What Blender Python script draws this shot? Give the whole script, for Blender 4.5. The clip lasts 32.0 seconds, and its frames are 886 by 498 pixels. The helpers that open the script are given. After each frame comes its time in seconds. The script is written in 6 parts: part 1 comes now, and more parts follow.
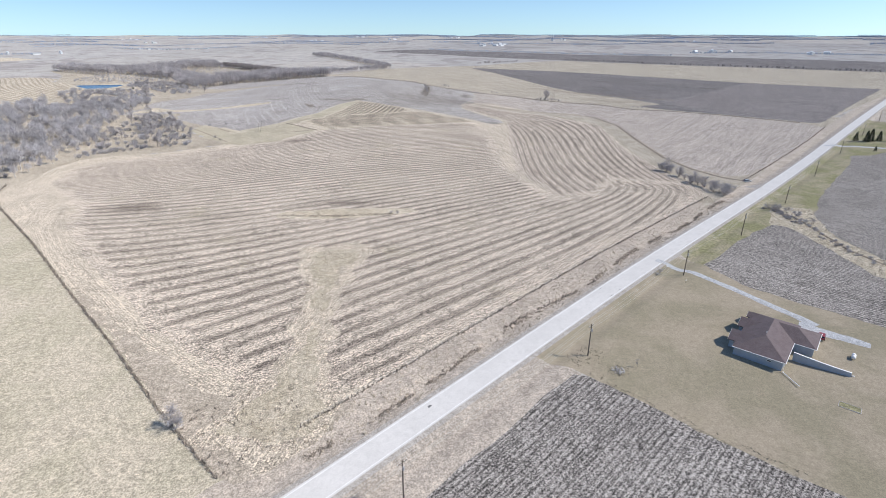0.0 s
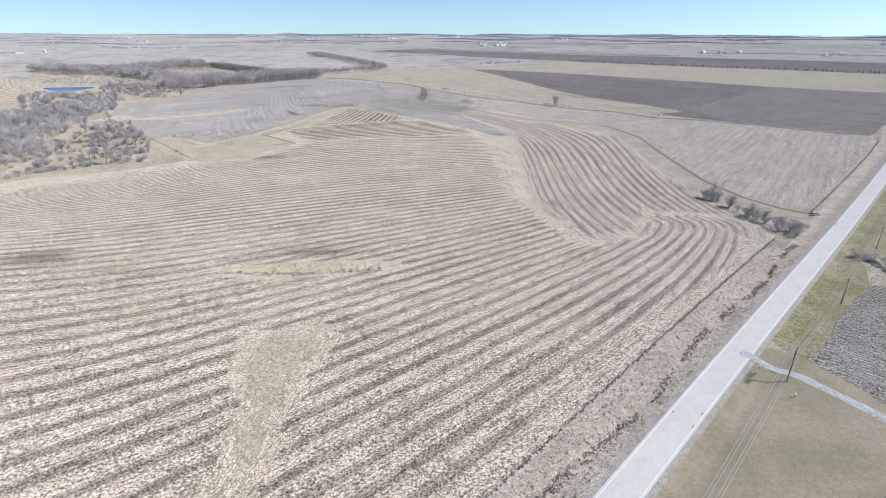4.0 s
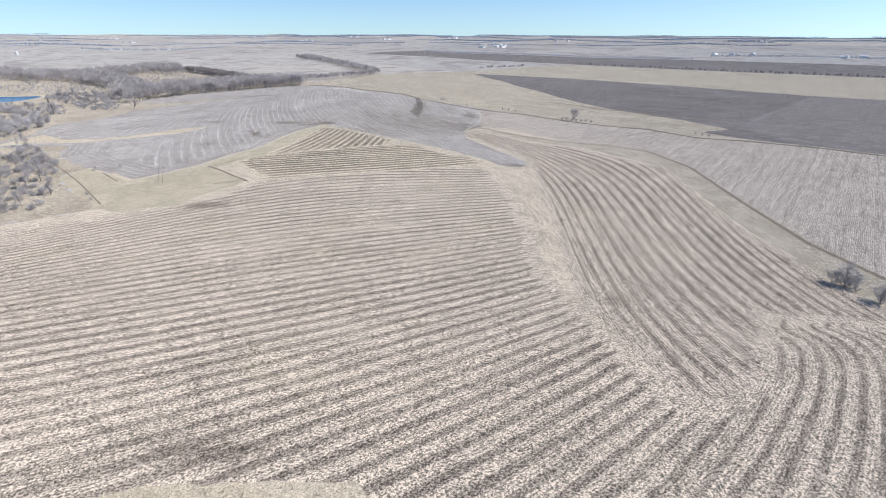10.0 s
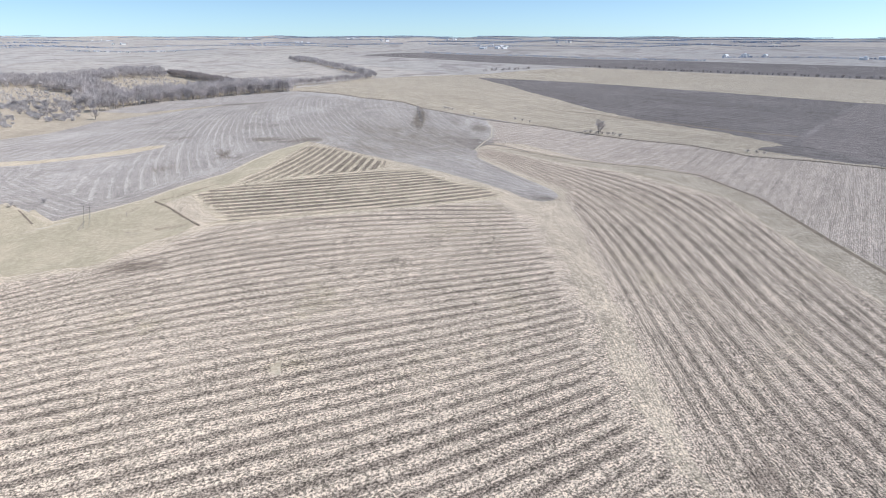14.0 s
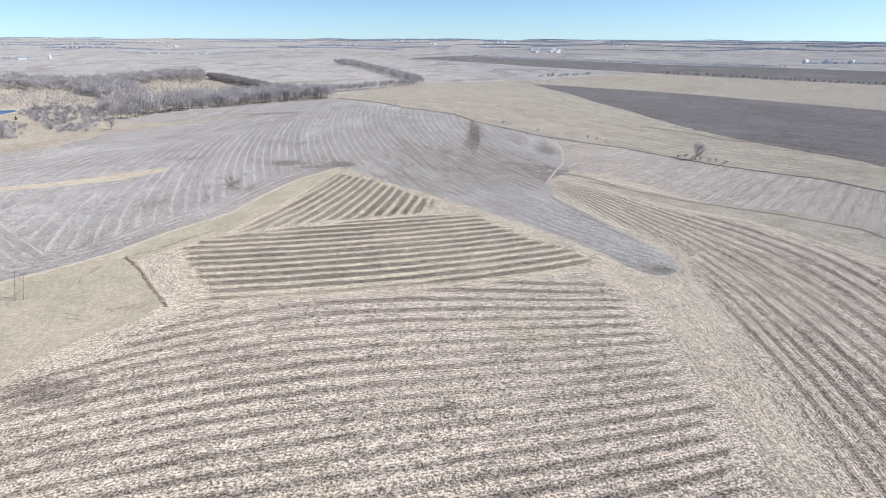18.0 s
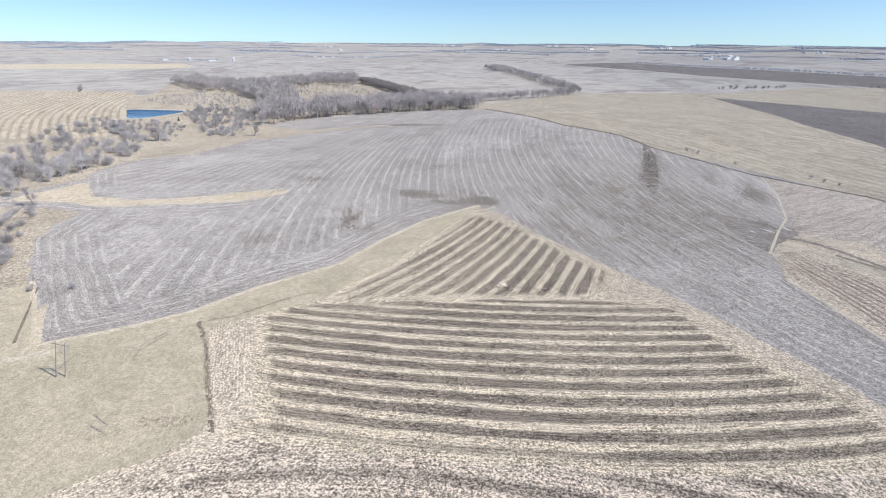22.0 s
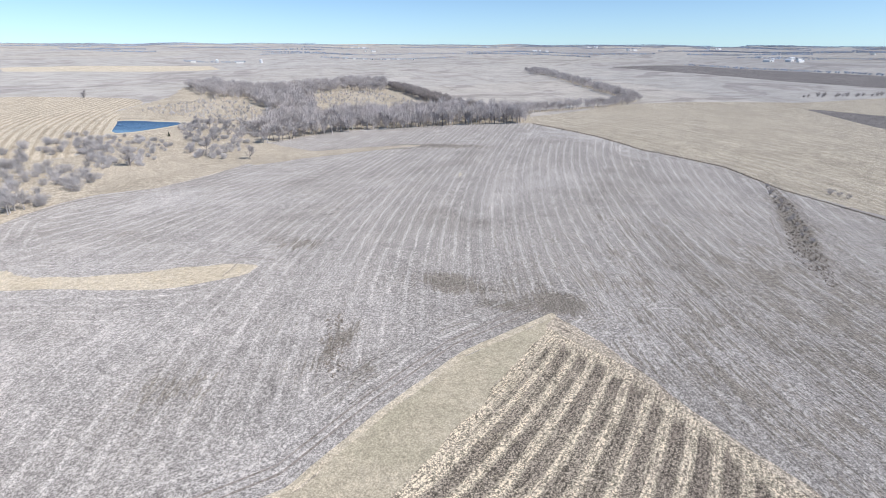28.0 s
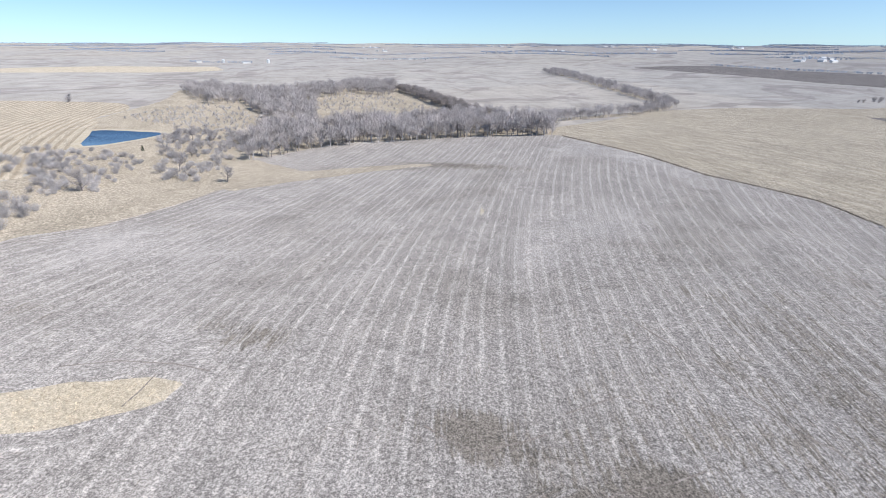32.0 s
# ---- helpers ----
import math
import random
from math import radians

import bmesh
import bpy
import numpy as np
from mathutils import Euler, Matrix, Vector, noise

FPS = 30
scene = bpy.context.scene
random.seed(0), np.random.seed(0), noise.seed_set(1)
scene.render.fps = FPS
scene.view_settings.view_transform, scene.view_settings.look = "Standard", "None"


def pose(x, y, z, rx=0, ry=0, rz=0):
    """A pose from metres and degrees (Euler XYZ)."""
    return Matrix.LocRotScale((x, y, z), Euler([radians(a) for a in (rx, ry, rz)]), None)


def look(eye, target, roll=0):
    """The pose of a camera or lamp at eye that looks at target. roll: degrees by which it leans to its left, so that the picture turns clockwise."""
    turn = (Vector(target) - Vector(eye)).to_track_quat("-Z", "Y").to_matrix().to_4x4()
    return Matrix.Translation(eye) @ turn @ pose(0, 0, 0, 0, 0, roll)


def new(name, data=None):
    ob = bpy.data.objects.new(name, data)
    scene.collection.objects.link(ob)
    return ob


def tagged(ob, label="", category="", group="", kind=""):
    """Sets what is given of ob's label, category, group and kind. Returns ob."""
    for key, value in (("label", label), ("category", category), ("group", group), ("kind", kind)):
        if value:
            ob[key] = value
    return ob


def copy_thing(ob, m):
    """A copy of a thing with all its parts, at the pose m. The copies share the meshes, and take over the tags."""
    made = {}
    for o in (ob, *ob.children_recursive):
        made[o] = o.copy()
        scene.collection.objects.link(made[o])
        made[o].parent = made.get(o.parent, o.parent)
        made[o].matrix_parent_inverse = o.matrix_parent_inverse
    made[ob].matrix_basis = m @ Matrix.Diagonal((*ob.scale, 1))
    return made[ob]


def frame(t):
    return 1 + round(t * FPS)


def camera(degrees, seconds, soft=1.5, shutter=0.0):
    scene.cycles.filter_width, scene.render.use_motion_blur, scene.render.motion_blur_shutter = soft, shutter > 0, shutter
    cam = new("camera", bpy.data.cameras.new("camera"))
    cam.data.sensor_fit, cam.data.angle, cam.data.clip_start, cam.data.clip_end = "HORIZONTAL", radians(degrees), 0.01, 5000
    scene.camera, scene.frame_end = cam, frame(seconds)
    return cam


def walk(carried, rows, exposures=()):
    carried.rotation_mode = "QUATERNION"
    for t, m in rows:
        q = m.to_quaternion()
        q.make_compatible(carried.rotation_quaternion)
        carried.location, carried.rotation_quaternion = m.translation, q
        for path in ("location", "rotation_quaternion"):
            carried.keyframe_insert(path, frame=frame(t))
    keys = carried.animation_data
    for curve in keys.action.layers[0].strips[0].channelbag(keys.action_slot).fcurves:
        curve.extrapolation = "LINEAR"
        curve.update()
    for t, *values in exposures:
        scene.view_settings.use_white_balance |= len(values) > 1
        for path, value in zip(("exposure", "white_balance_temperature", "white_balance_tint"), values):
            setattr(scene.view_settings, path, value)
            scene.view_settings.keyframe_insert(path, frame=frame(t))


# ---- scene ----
cam = camera(81.28, 32.0, soft=0.6)
PATH = [
    (0, look((0.00, 0.00, 86.25), (-0.00, 92.15, 47.42), -0.01)),
    (0.5, look((0.61, 7.01, 86.16), (0.68, 99.13, 47.24), 0.04)),
    (1, look((1.07, 14.37, 86.06), (1.12, 106.46, 47.08), 0.08)),
    (1.5, look((1.38, 22.25, 85.95), (1.45, 114.34, 46.97), 0.10)),
    (2, look((1.51, 30.64, 85.82), (1.69, 122.74, 46.87), 0.12)),
    (2.5, look((1.55, 39.36, 85.68), (1.81, 131.48, 46.77), 0.14)),
    (3, look((1.46, 48.22, 85.54), (1.70, 140.34, 46.63), 0.14)),
    (3.5, look((1.26, 57.13, 85.40), (1.44, 149.24, 46.47), 0.13)),
    (5.5, look((-0.13, 92.48, 85.59), (0.15, 184.63, 46.73), 0.28)),
    (6, look((-0.05, 100.81, 85.57), (0.30, 192.97, 46.74), 0.27)),
    (6.5, look((0.08, 109.09, 85.56), (0.46, 201.24, 46.72), 0.24)),
    (7, look((0.27, 117.34, 85.58), (0.68, 209.50, 46.78), 0.21)),
    (7.5, look((0.51, 125.67, 85.64), (0.91, 217.85, 46.87), 0.18)),
    (8, look((0.69, 134.17, 85.72), (1.07, 226.35, 46.96), 0.16)),
    (8.5, look((0.80, 142.81, 85.82), (1.21, 234.98, 47.04), 0.15)),
    (9, look((0.80, 151.51, 85.92), (1.23, 243.67, 47.10), 0.14)),
    (9.5, look((0.64, 160.24, 85.99), (1.14, 252.41, 47.20), 0.17)),
    (10, look((0.27, 168.99, 85.99), (0.84, 261.15, 47.18), 0.20)),
    (10.5, look((-0.14, 177.96, 85.95), (0.53, 270.11, 47.11), 0.24)),
    (11, look((-0.52, 187.10, 85.87), (0.20, 279.24, 47.01), 0.26)),
    (11.5, look((-1.01, 196.37, 85.76), (-0.31, 288.51, 46.91), 0.25)),
    (12, look((-1.77, 205.70, 85.60), (-1.09, 297.87, 46.80), 0.19)),
    (12.5, look((-2.70, 215.10, 85.40), (-1.99, 307.29, 46.65), 0.13)),
    (13, look((-3.67, 224.62, 85.15), (-2.97, 316.83, 46.46), 0.09)),
    (13.5, look((-4.60, 234.31, 84.86), (-3.86, 326.54, 46.22), 0.09)),
    (14, look((-5.47, 244.20, 84.53), (-4.61, 336.45, 45.94), 0.11)),
    (14.5, look((-6.33, 254.25, 84.20), (-5.50, 346.53, 45.66), 0.15)),
    (16.5, look((-10.71, 297.17, 83.24), (-14.48, 389.46, 44.92), 0.20)),
    (17, look((-12.44, 306.63, 83.20), (-16.88, 398.90, 44.90), 0.22)),
    (17.5, look((-14.21, 316.01, 83.19), (-19.15, 408.27, 44.93), 0.24)),
    (18, look((-16.03, 325.41, 83.20), (-22.91, 417.59, 45.05), 0.25)),
    (18.5, look((-17.95, 334.76, 83.23), (-28.35, 426.64, 45.16), 0.25)),
    (19, look((-19.97, 343.94, 83.26), (-34.41, 435.30, 45.26), 0.25)),
    (19.5, look((-22.19, 352.78, 83.31), (-40.74, 443.44, 45.39), 0.27)),
    (20, look((-24.60, 361.14, 83.38), (-45.47, 451.32, 45.54), 0.31)),
    (20.5, look((-27.22, 369.18, 83.43), (-49.92, 458.95, 45.67), 0.32)),
    (21, look((-29.93, 377.03, 83.43), (-54.96, 466.20, 45.73), 0.33)),
    (21.5, look((-32.70, 384.85, 83.41), (-61.67, 472.86, 45.81), 0.34)),
    (22, look((-35.56, 392.56, 83.36), (-66.97, 479.77, 45.83), 0.35)),
    (22.5, look((-38.59, 400.10, 83.30), (-71.07, 486.92, 45.79), 0.35)),
    (23, look((-41.82, 407.52, 83.24), (-74.97, 494.10, 45.76), 0.34)),
    (23.5, look((-45.17, 414.98, 83.21), (-78.85, 501.38, 45.77), 0.34)),
    (24, look((-48.64, 422.48, 83.21), (-82.79, 508.71, 45.80), 0.32)),
    (24.5, look((-52.19, 429.94, 83.22), (-86.71, 516.01, 45.81), 0.31)),
    (25, look((-55.90, 437.50, 83.23), (-90.75, 523.44, 45.83), 0.28)),
    (25.5, look((-59.64, 445.15, 83.21), (-94.75, 530.99, 45.82), 0.25)),
    (27.5, look((-71.69, 477.03, 82.40), (-108.23, 562.30, 45.06), 0.24)),
    (28, look((-75.41, 484.56, 82.33), (-112.23, 569.70, 44.98), 0.22)),
    (28.5, look((-79.16, 492.03, 82.29), (-116.31, 577.01, 44.89), 0.20)),
    (29, look((-82.87, 499.48, 82.29), (-120.28, 584.33, 44.86), 0.18)),
    (29.5, look((-86.44, 506.87, 82.31), (-124.04, 591.63, 44.87), 0.16)),
    (30, look((-89.86, 514.16, 82.35), (-127.74, 598.79, 44.89), 0.15)),
    (30.5, look((-93.25, 521.49, 82.39), (-131.36, 606.03, 44.95), 0.14)),
    (31, look((-96.69, 528.89, 82.41), (-135.05, 613.32, 44.99), 0.15)),
    (31.5, look((-100.23, 536.30, 82.42), (-138.80, 620.62, 44.99), 0.15)),
    (32, look((-103.80, 543.72, 82.42), (-142.56, 627.95, 44.94), 0.16)),
]
walk(cam, PATH, exposures=[(0, 0.02, 6400, 8.5), (32, 0.02, 6400, 8.5)])

# ---- light and sky ----
SUN = Vector((1.03, -0.06, 1.0)).normalized()
world = bpy.data.worlds.new("world")
scene.world = world
world.use_nodes = True
wn, wl = world.node_tree.nodes, world.node_tree.links
wn.clear()
w_out, w_bg, w_sky = wn.new("ShaderNodeOutputWorld"), wn.new("ShaderNodeBackground"), wn.new("ShaderNodeTexSky")
w_tc, w_sep, w_max, w_com = wn.new("ShaderNodeTexCoord"), wn.new("ShaderNodeSeparateXYZ"), wn.new("ShaderNodeMath"), wn.new("ShaderNodeCombineXYZ")
w_sky.sky_type, w_sky.sun_disc = "NISHITA", False
w_sky.sun_elevation, w_sky.sun_rotation = radians(44), radians(93)
w_sky.air_density, w_sky.dust_density, w_sky.ozone_density = 1.0, 0.6, 3.0
w_max.operation, w_max.inputs[1].default_value = "MAXIMUM", 0.0
w_up, w_nor = wn.new("ShaderNodeMath"), wn.new("ShaderNodeVectorMath")
w_up.operation, w_up.inputs[2].default_value = "MULTIPLY_ADD", 0.07
w_steep = wn.new("ShaderNodeMath")
w_steep.operation, w_steep.inputs[1].default_value, w_steep.inputs[2].default_value = "MULTIPLY_ADD", 5.0, 1.0
w_nor.operation = "NORMALIZE"
wl.new(w_tc.outputs["Generated"], w_sep.inputs[0])
wl.new(w_sep.outputs["X"], w_com.inputs["X"])
wl.new(w_sep.outputs["Y"], w_com.inputs["Y"])
wl.new(w_sep.outputs["Z"], w_max.inputs[0])
wl.new(w_max.outputs[0], w_up.inputs[0])
wl.new(w_max.outputs[0], w_steep.inputs[0])
wl.new(w_steep.outputs[0], w_up.inputs[1])
wl.new(w_up.outputs[0], w_com.inputs["Z"])
wl.new(w_com.outputs[0], w_nor.inputs[0])
wl.new(w_nor.outputs[0], w_sky.inputs[0])
w_air = wn.new("ShaderNodeVectorMath")
w_air.operation, w_air.inputs[1].default_value = "MULTIPLY", (0.98, 1.05, 1.10)
wl.new(w_sky.outputs[0], w_air.inputs[0])
wl.new(w_air.outputs[0], w_bg.inputs["Color"])
w_bg.inputs["Strength"].default_value = 0.15
wl.new(w_bg.outputs[0], w_out.inputs["Surface"])
sun = new("sun", bpy.data.lights.new("sun", "SUN"))
sun.data.energy, sun.data.angle, sun.data.color = 5.0, radians(0.5), (1.0, 0.94, 0.885)
sun.matrix_world = look(SUN * 500, (0, 0, 0))


# ---- materials ----
def shader(name):
    m = bpy.data.materials.new(name)
    m.use_nodes = True
    nt = m.node_tree
    return m, nt.nodes, nt.links, nt.nodes["Principled BSDF"]


def math_node(ns, ls, op, a, b=None, c=None, clamp=False):
    n = ns.new("ShaderNodeMath")
    n.operation, n.use_clamp = op, clamp
    for k, v in enumerate((a, b, c)):
        if v is None:
            continue
        if isinstance(v, (int, float)):
            n.inputs[k].default_value = v
        else:
            ls.new(v, n.inputs[k])
    return n.outputs[0]


def noise_node(ns, ls, coord, scale, detail=3.0, rough=0.55, distort=0.0):
    n = ns.new("ShaderNodeTexNoise")
    n.inputs["Scale"].default_value, n.inputs["Detail"].default_value = scale, detail
    n.inputs["Roughness"].default_value, n.inputs["Distortion"].default_value = rough, distort
    ls.new(coord, n.inputs["Vector"])
    return n.outputs["Fac"]


def span(ns, ls, value, lo, hi, a=0.0, b=1.0):
    n = ns.new("ShaderNodeMapRange")
    n.interpolation_type = "SMOOTHSTEP"
    for k, v in zip(("From Min", "From Max", "To Min", "To Max"), (lo, hi, a, b)):
        n.inputs[k].default_value = v
    ls.new(value, n.inputs["Value"])
    return n.outputs["Result"]


def mix(ns, ls, fac, a, b, blend="MIX"):
    n = ns.new("ShaderNodeMix")
    n.data_type, n.blend_type = "RGBA", blend
    for slot, v in ((0, fac), (6, a), (7, b)):
        if isinstance(v, (int, float)):
            n.inputs[slot].default_value = v
        elif isinstance(v, tuple):
            n.inputs[slot].default_value = (*v, 1)
        else:
            ls.new(v, n.inputs[slot])
    return n.outputs[2]


def bump(ns, ls, bsdf, height, strength, distance):
    n = ns.new("ShaderNodeBump")
    n.inputs["Strength"].default_value, n.inputs["Distance"].default_value = strength, distance
    ls.new(height, n.inputs["Height"])
    ls.new(n.outputs[0], bsdf.inputs["Normal"])


def scaled(ns, ls, coord, s):
    n = ns.new("ShaderNodeMapping")
    n.inputs["Scale"].default_value = s
    ls.new(coord, n.inputs["Vector"])
    return n.outputs[0]


def field_material(name, light, dark, period, strip=0.5, edge=0.3, strength=0.9, pitch=0.76, row=0.3, patch=None, patch_amount=0.5, speck=0.68, grain=2.4, damp=(0.17, 0.14, 0.115), drift=0.0, fray=1.5, ends=0.0, weeds=0.0, lumps=0.62):
    """Harvested crop ground: passes of the machine along the attribute rows (metres), planted rows, chaff and bare patches.
    ends: how many metres the passes fall short of the field's outline, each by its own share. weeds: share of olive regrowth."""
    m, ns, ls, bsdf = shader(name)
    at = ns.new("ShaderNodeAttribute")
    at.attribute_name = "rows"
    rows = at.outputs["Fac"]
    pos = ns.new("ShaderNodeTexCoord").outputs["Object"]
    place = ns.new("ShaderNodeSeparateXYZ")
    ls.new(pos, place.inputs[0])

    def lengthwise(across_scale, along_scale, detail, rough):
        """Noise drawn out along the rows."""
        v = ns.new("ShaderNodeCombineXYZ")
        ls.new(math_node(ns, ls, "MULTIPLY", rows, across_scale), v.inputs["X"])
        ls.new(math_node(ns, ls, "MULTIPLY", place.outputs["X"], along_scale), v.inputs["Y"])
        ls.new(math_node(ns, ls, "MULTIPLY", place.outputs["Y"], along_scale), v.inputs["Z"])
        return noise_node(ns, ls, v.outputs[0], 1.0, detail, rough)

    large = noise_node(ns, ls, pos, 0.011, 4)
    middle = noise_node(ns, ls, pos, 0.09, 4, 0.6)
    ragged = noise_node(ns, ls, pos, 1.5, 3, 0.65)
    fine = noise_node(ns, ls, pos, grain, 4, 0.85)
    streak = lengthwise(1.35, 0.06, 3, 0.7)
    dash = lengthwise(1.7, 0.45, 3, 0.7)
    each = lengthwise(0.8 / period, 0.011, 2, 0.5)
    wob = math_node(ns, ls, "MULTIPLY_ADD", middle, 0.34, -0.17)
    phase = math_node(ns, ls, "MULTIPLY_ADD", rows, 1.0 / period, wob)
    wave = math_node(ns, ls, "SINE", math_node(ns, ls, "MULTIPLY", phase, 6.28318))
    for source, share in ((streak, 1.8), (dash, 1.0), (ragged, 0.9)):
        wave = math_node(ns, ls, "ADD", wave, math_node(ns, ls, "MULTIPLY_ADD", source, fray * share, -fray * share * 0.5))
    wave = math_node(ns, ls, "ADD", wave, math_node(ns, ls, "MULTIPLY_ADD", each, 1.5 * min(fray, 1.0), -0.75 * min(fray, 1.0)))
    mask = span(ns, ls, wave, strip - edge, strip + edge)
    amount = span(ns, ls, noise_node(ns, ls, pos, 0.02, 3), 0.3, 0.62, strength * 0.6, strength)
    mask = math_node(ns, ls, "MULTIPLY", mask, amount)
    if ends:
        rim = ns.new("ShaderNodeAttribute")
        rim.attribute_name = "inset"
        short = math_node(ns, ls, "MULTIPLY_ADD", lengthwise(1.6 / period, 0.006, 1, 0.5), -2.6 * ends, 0.8 * ends)
        reach = math_node(ns, ls, "ADD", math_node(ns, ls, "ADD", rim.outputs["Fac"], short), math_node(ns, ls, "MULTIPLY_ADD", ragged, 3.0, -1.5))
        mask = math_node(ns, ls, "MULTIPLY", mask, span(ns, ls, reach, -0.8, 1.6))
    if ends:
        mask = math_node(ns, ls, "MULTIPLY", mask, span(ns, ls, fine, 0.54, 0.66, 1.0, 0.35))
    col = mix(ns, ls, mask, light, dark)
    if patch:
        col = mix(ns, ls, span(ns, ls, large, 0.48, 0.68, 0.0, patch_amount), col, patch)
    if weeds:
        olive = math_node(ns, ls, "ADD", noise_node(ns, ls, pos, 0.035, 4, 0.6), math_node(ns, ls, "MULTIPLY_ADD", dash, 0.5, -0.25))
        col = mix(ns, ls, span(ns, ls, olive, 0.58, 0.74, 0.0, weeds), col, (0.37, 0.325, 0.215))
    wet = ns.new("ShaderNodeAttribute")
    wet.attribute_name = "damp"
    wet = math_node(ns, ls, "ADD", wet.outputs["Fac"], math_node(ns, ls, "MULTIPLY_ADD", middle, 1.2, -0.6))
    wet = math_node(ns, ls, "ADD", wet, math_node(ns, ls, "MULTIPLY_ADD", streak, 2.0, -1.0))
    wet = math_node(ns, ls, "ADD", wet, math_node(ns, ls, "MULTIPLY_ADD", dash, 1.6, -0.8))
    col = mix(ns, ls, span(ns, ls, wet, 0.42, 0.85, 0.0, 0.85), col, damp)
    if drift:
        spread = math_node(ns, ls, "ADD", noise_node(ns, ls, pos, 0.017, 5, 0.6, 0.8), math_node(ns, ls, "MULTIPLY_ADD", streak, 0.36, -0.18))
        col = mix(ns, ls, span(ns, ls, spread, 0.5, 0.7, 0.0, drift), col, damp)
    rw = math_node(ns, ls, "SINE", math_node(ns, ls, "MULTIPLY_ADD", rows, 6.28318 / pitch, math_node(ns, ls, "MULTIPLY", middle, 4.0)))
    rw = math_node(ns, ls, "MULTIPLY_ADD", rw, row * 0.42, 1.0)
    rw = math_node(ns, ls, "MULTIPLY", rw, span(ns, ls, streak, 0.34, 0.66, 1.0 - row * 0.5, 1.0 + row * 0.5))
    rw = math_node(ns, ls, "MULTIPLY", rw, span(ns, ls, dash, 0.34, 0.66, 1.0 - row * 0.6, 1.0 + row * 0.6))
    tone = math_node(ns, ls, "MULTIPLY", rw, span(ns, ls, fine, 0.40, 0.60, 1.0 - speck, 1.0 + speck))
    tone = math_node(ns, ls, "MULTIPLY", tone, span(ns, ls, ragged, 0.37, 0.63, 1.0 - speck * lumps, 1.0 + speck * lumps))
    clods = noise_node(ns, ls, pos, 0.6, 3, 0.7)
    tone = math_node(ns, ls, "MULTIPLY", tone, span(ns, ls, clods, 0.38, 0.62, 1.0 - speck * 0.22, 1.0 + speck * 0.22))
    swath = lengthwise(0.11, 0.012, 3, 0.6)
    tone = math_node(ns, ls, "MULTIPLY", tone, span(ns, ls, swath, 0.36, 0.64, 0.95, 1.05))
    tone = math_node(ns, ls, "MULTIPLY", tone, span(ns, ls, middle, 0.3, 0.7, 0.9, 1.1))
    tone = math_node(ns, ls, "MINIMUM", tone, 1.7)
    hue = ns.new("ShaderNodeCombineColor")
    for k in range(3):
        ls.new(tone, hue.inputs[k])
    col = mix(ns, ls, 1.0, col, hue.outputs[0], "MULTIPLY")
    ls.new(col, bsdf.inputs["Base Color"])
    bsdf.inputs["Roughness"].default_value = 0.95
    bsdf.inputs["Specular IOR Level"].default_value = 0.1
    bsdf.inputs["Diffuse Roughness"].default_value = 0.4
    bump(ns, ls, bsdf, tone, 0.4, 0.12)
    return m


def ground_material(name, a, b, c=None, scale=0.05, speck=0.35, grain=1.2, amount=1.0, stretch=(1, 1, 1), relief=0.2):
    """Grass, bare earth and gravel: two tones in patches, a third in spots, and a fine grain."""
    m, ns, ls, bsdf = shader(name)
    pos = ns.new("ShaderNodeTexCoord").outputs["Object"]
    long = scaled(ns, ls, pos, stretch)
    one = noise_node(ns, ls, long, scale, 5, 0.6, 0.4)
    two = noise_node(ns, ls, long, scale * 4.3, 4, 0.65)
    fine = noise_node(ns, ls, pos, grain, 5, 0.75)
    tiny = noise_node(ns, ls, pos, grain * 3, 3, 0.7)
    col = mix(ns, ls, span(ns, ls, one, 0.38, 0.62, 0.0, amount), a, b)
    if c:
        col = mix(ns, ls, span(ns, ls, two, 0.52, 0.7, 0.0, 0.75), col, c)
    sp = math_node(ns, ls, "MULTIPLY", span(ns, ls, fine, 0.35, 0.65, 1 - speck, 1 + speck), span(ns, ls, tiny, 0.3, 0.7, 1 - speck * 0.6, 1 + speck * 0.6))
    sp = math_node(ns, ls, "MULTIPLY", sp, span(ns, ls, noise_node(ns, ls, pos, 0.7, 2, 0.6), 0.36, 0.64, 1 - speck * 0.3, 1 + speck * 0.3))
    hue = ns.new("ShaderNodeCombineColor")
    for k in range(3):
        ls.new(sp, hue.inputs[k])
    col = mix(ns, ls, 1.0, col, hue.outputs[0], "MULTIPLY")
    ls.new(col, bsdf.inputs["Base Color"])
    bsdf.inputs["Roughness"].default_value = 0.95
    bsdf.inputs["Specular IOR Level"].default_value = 0.1
    bsdf.inputs["Diffuse Roughness"].default_value = 0.4
    bump(ns, ls, bsdf, sp, 0.4, relief * 0.6)
    return m


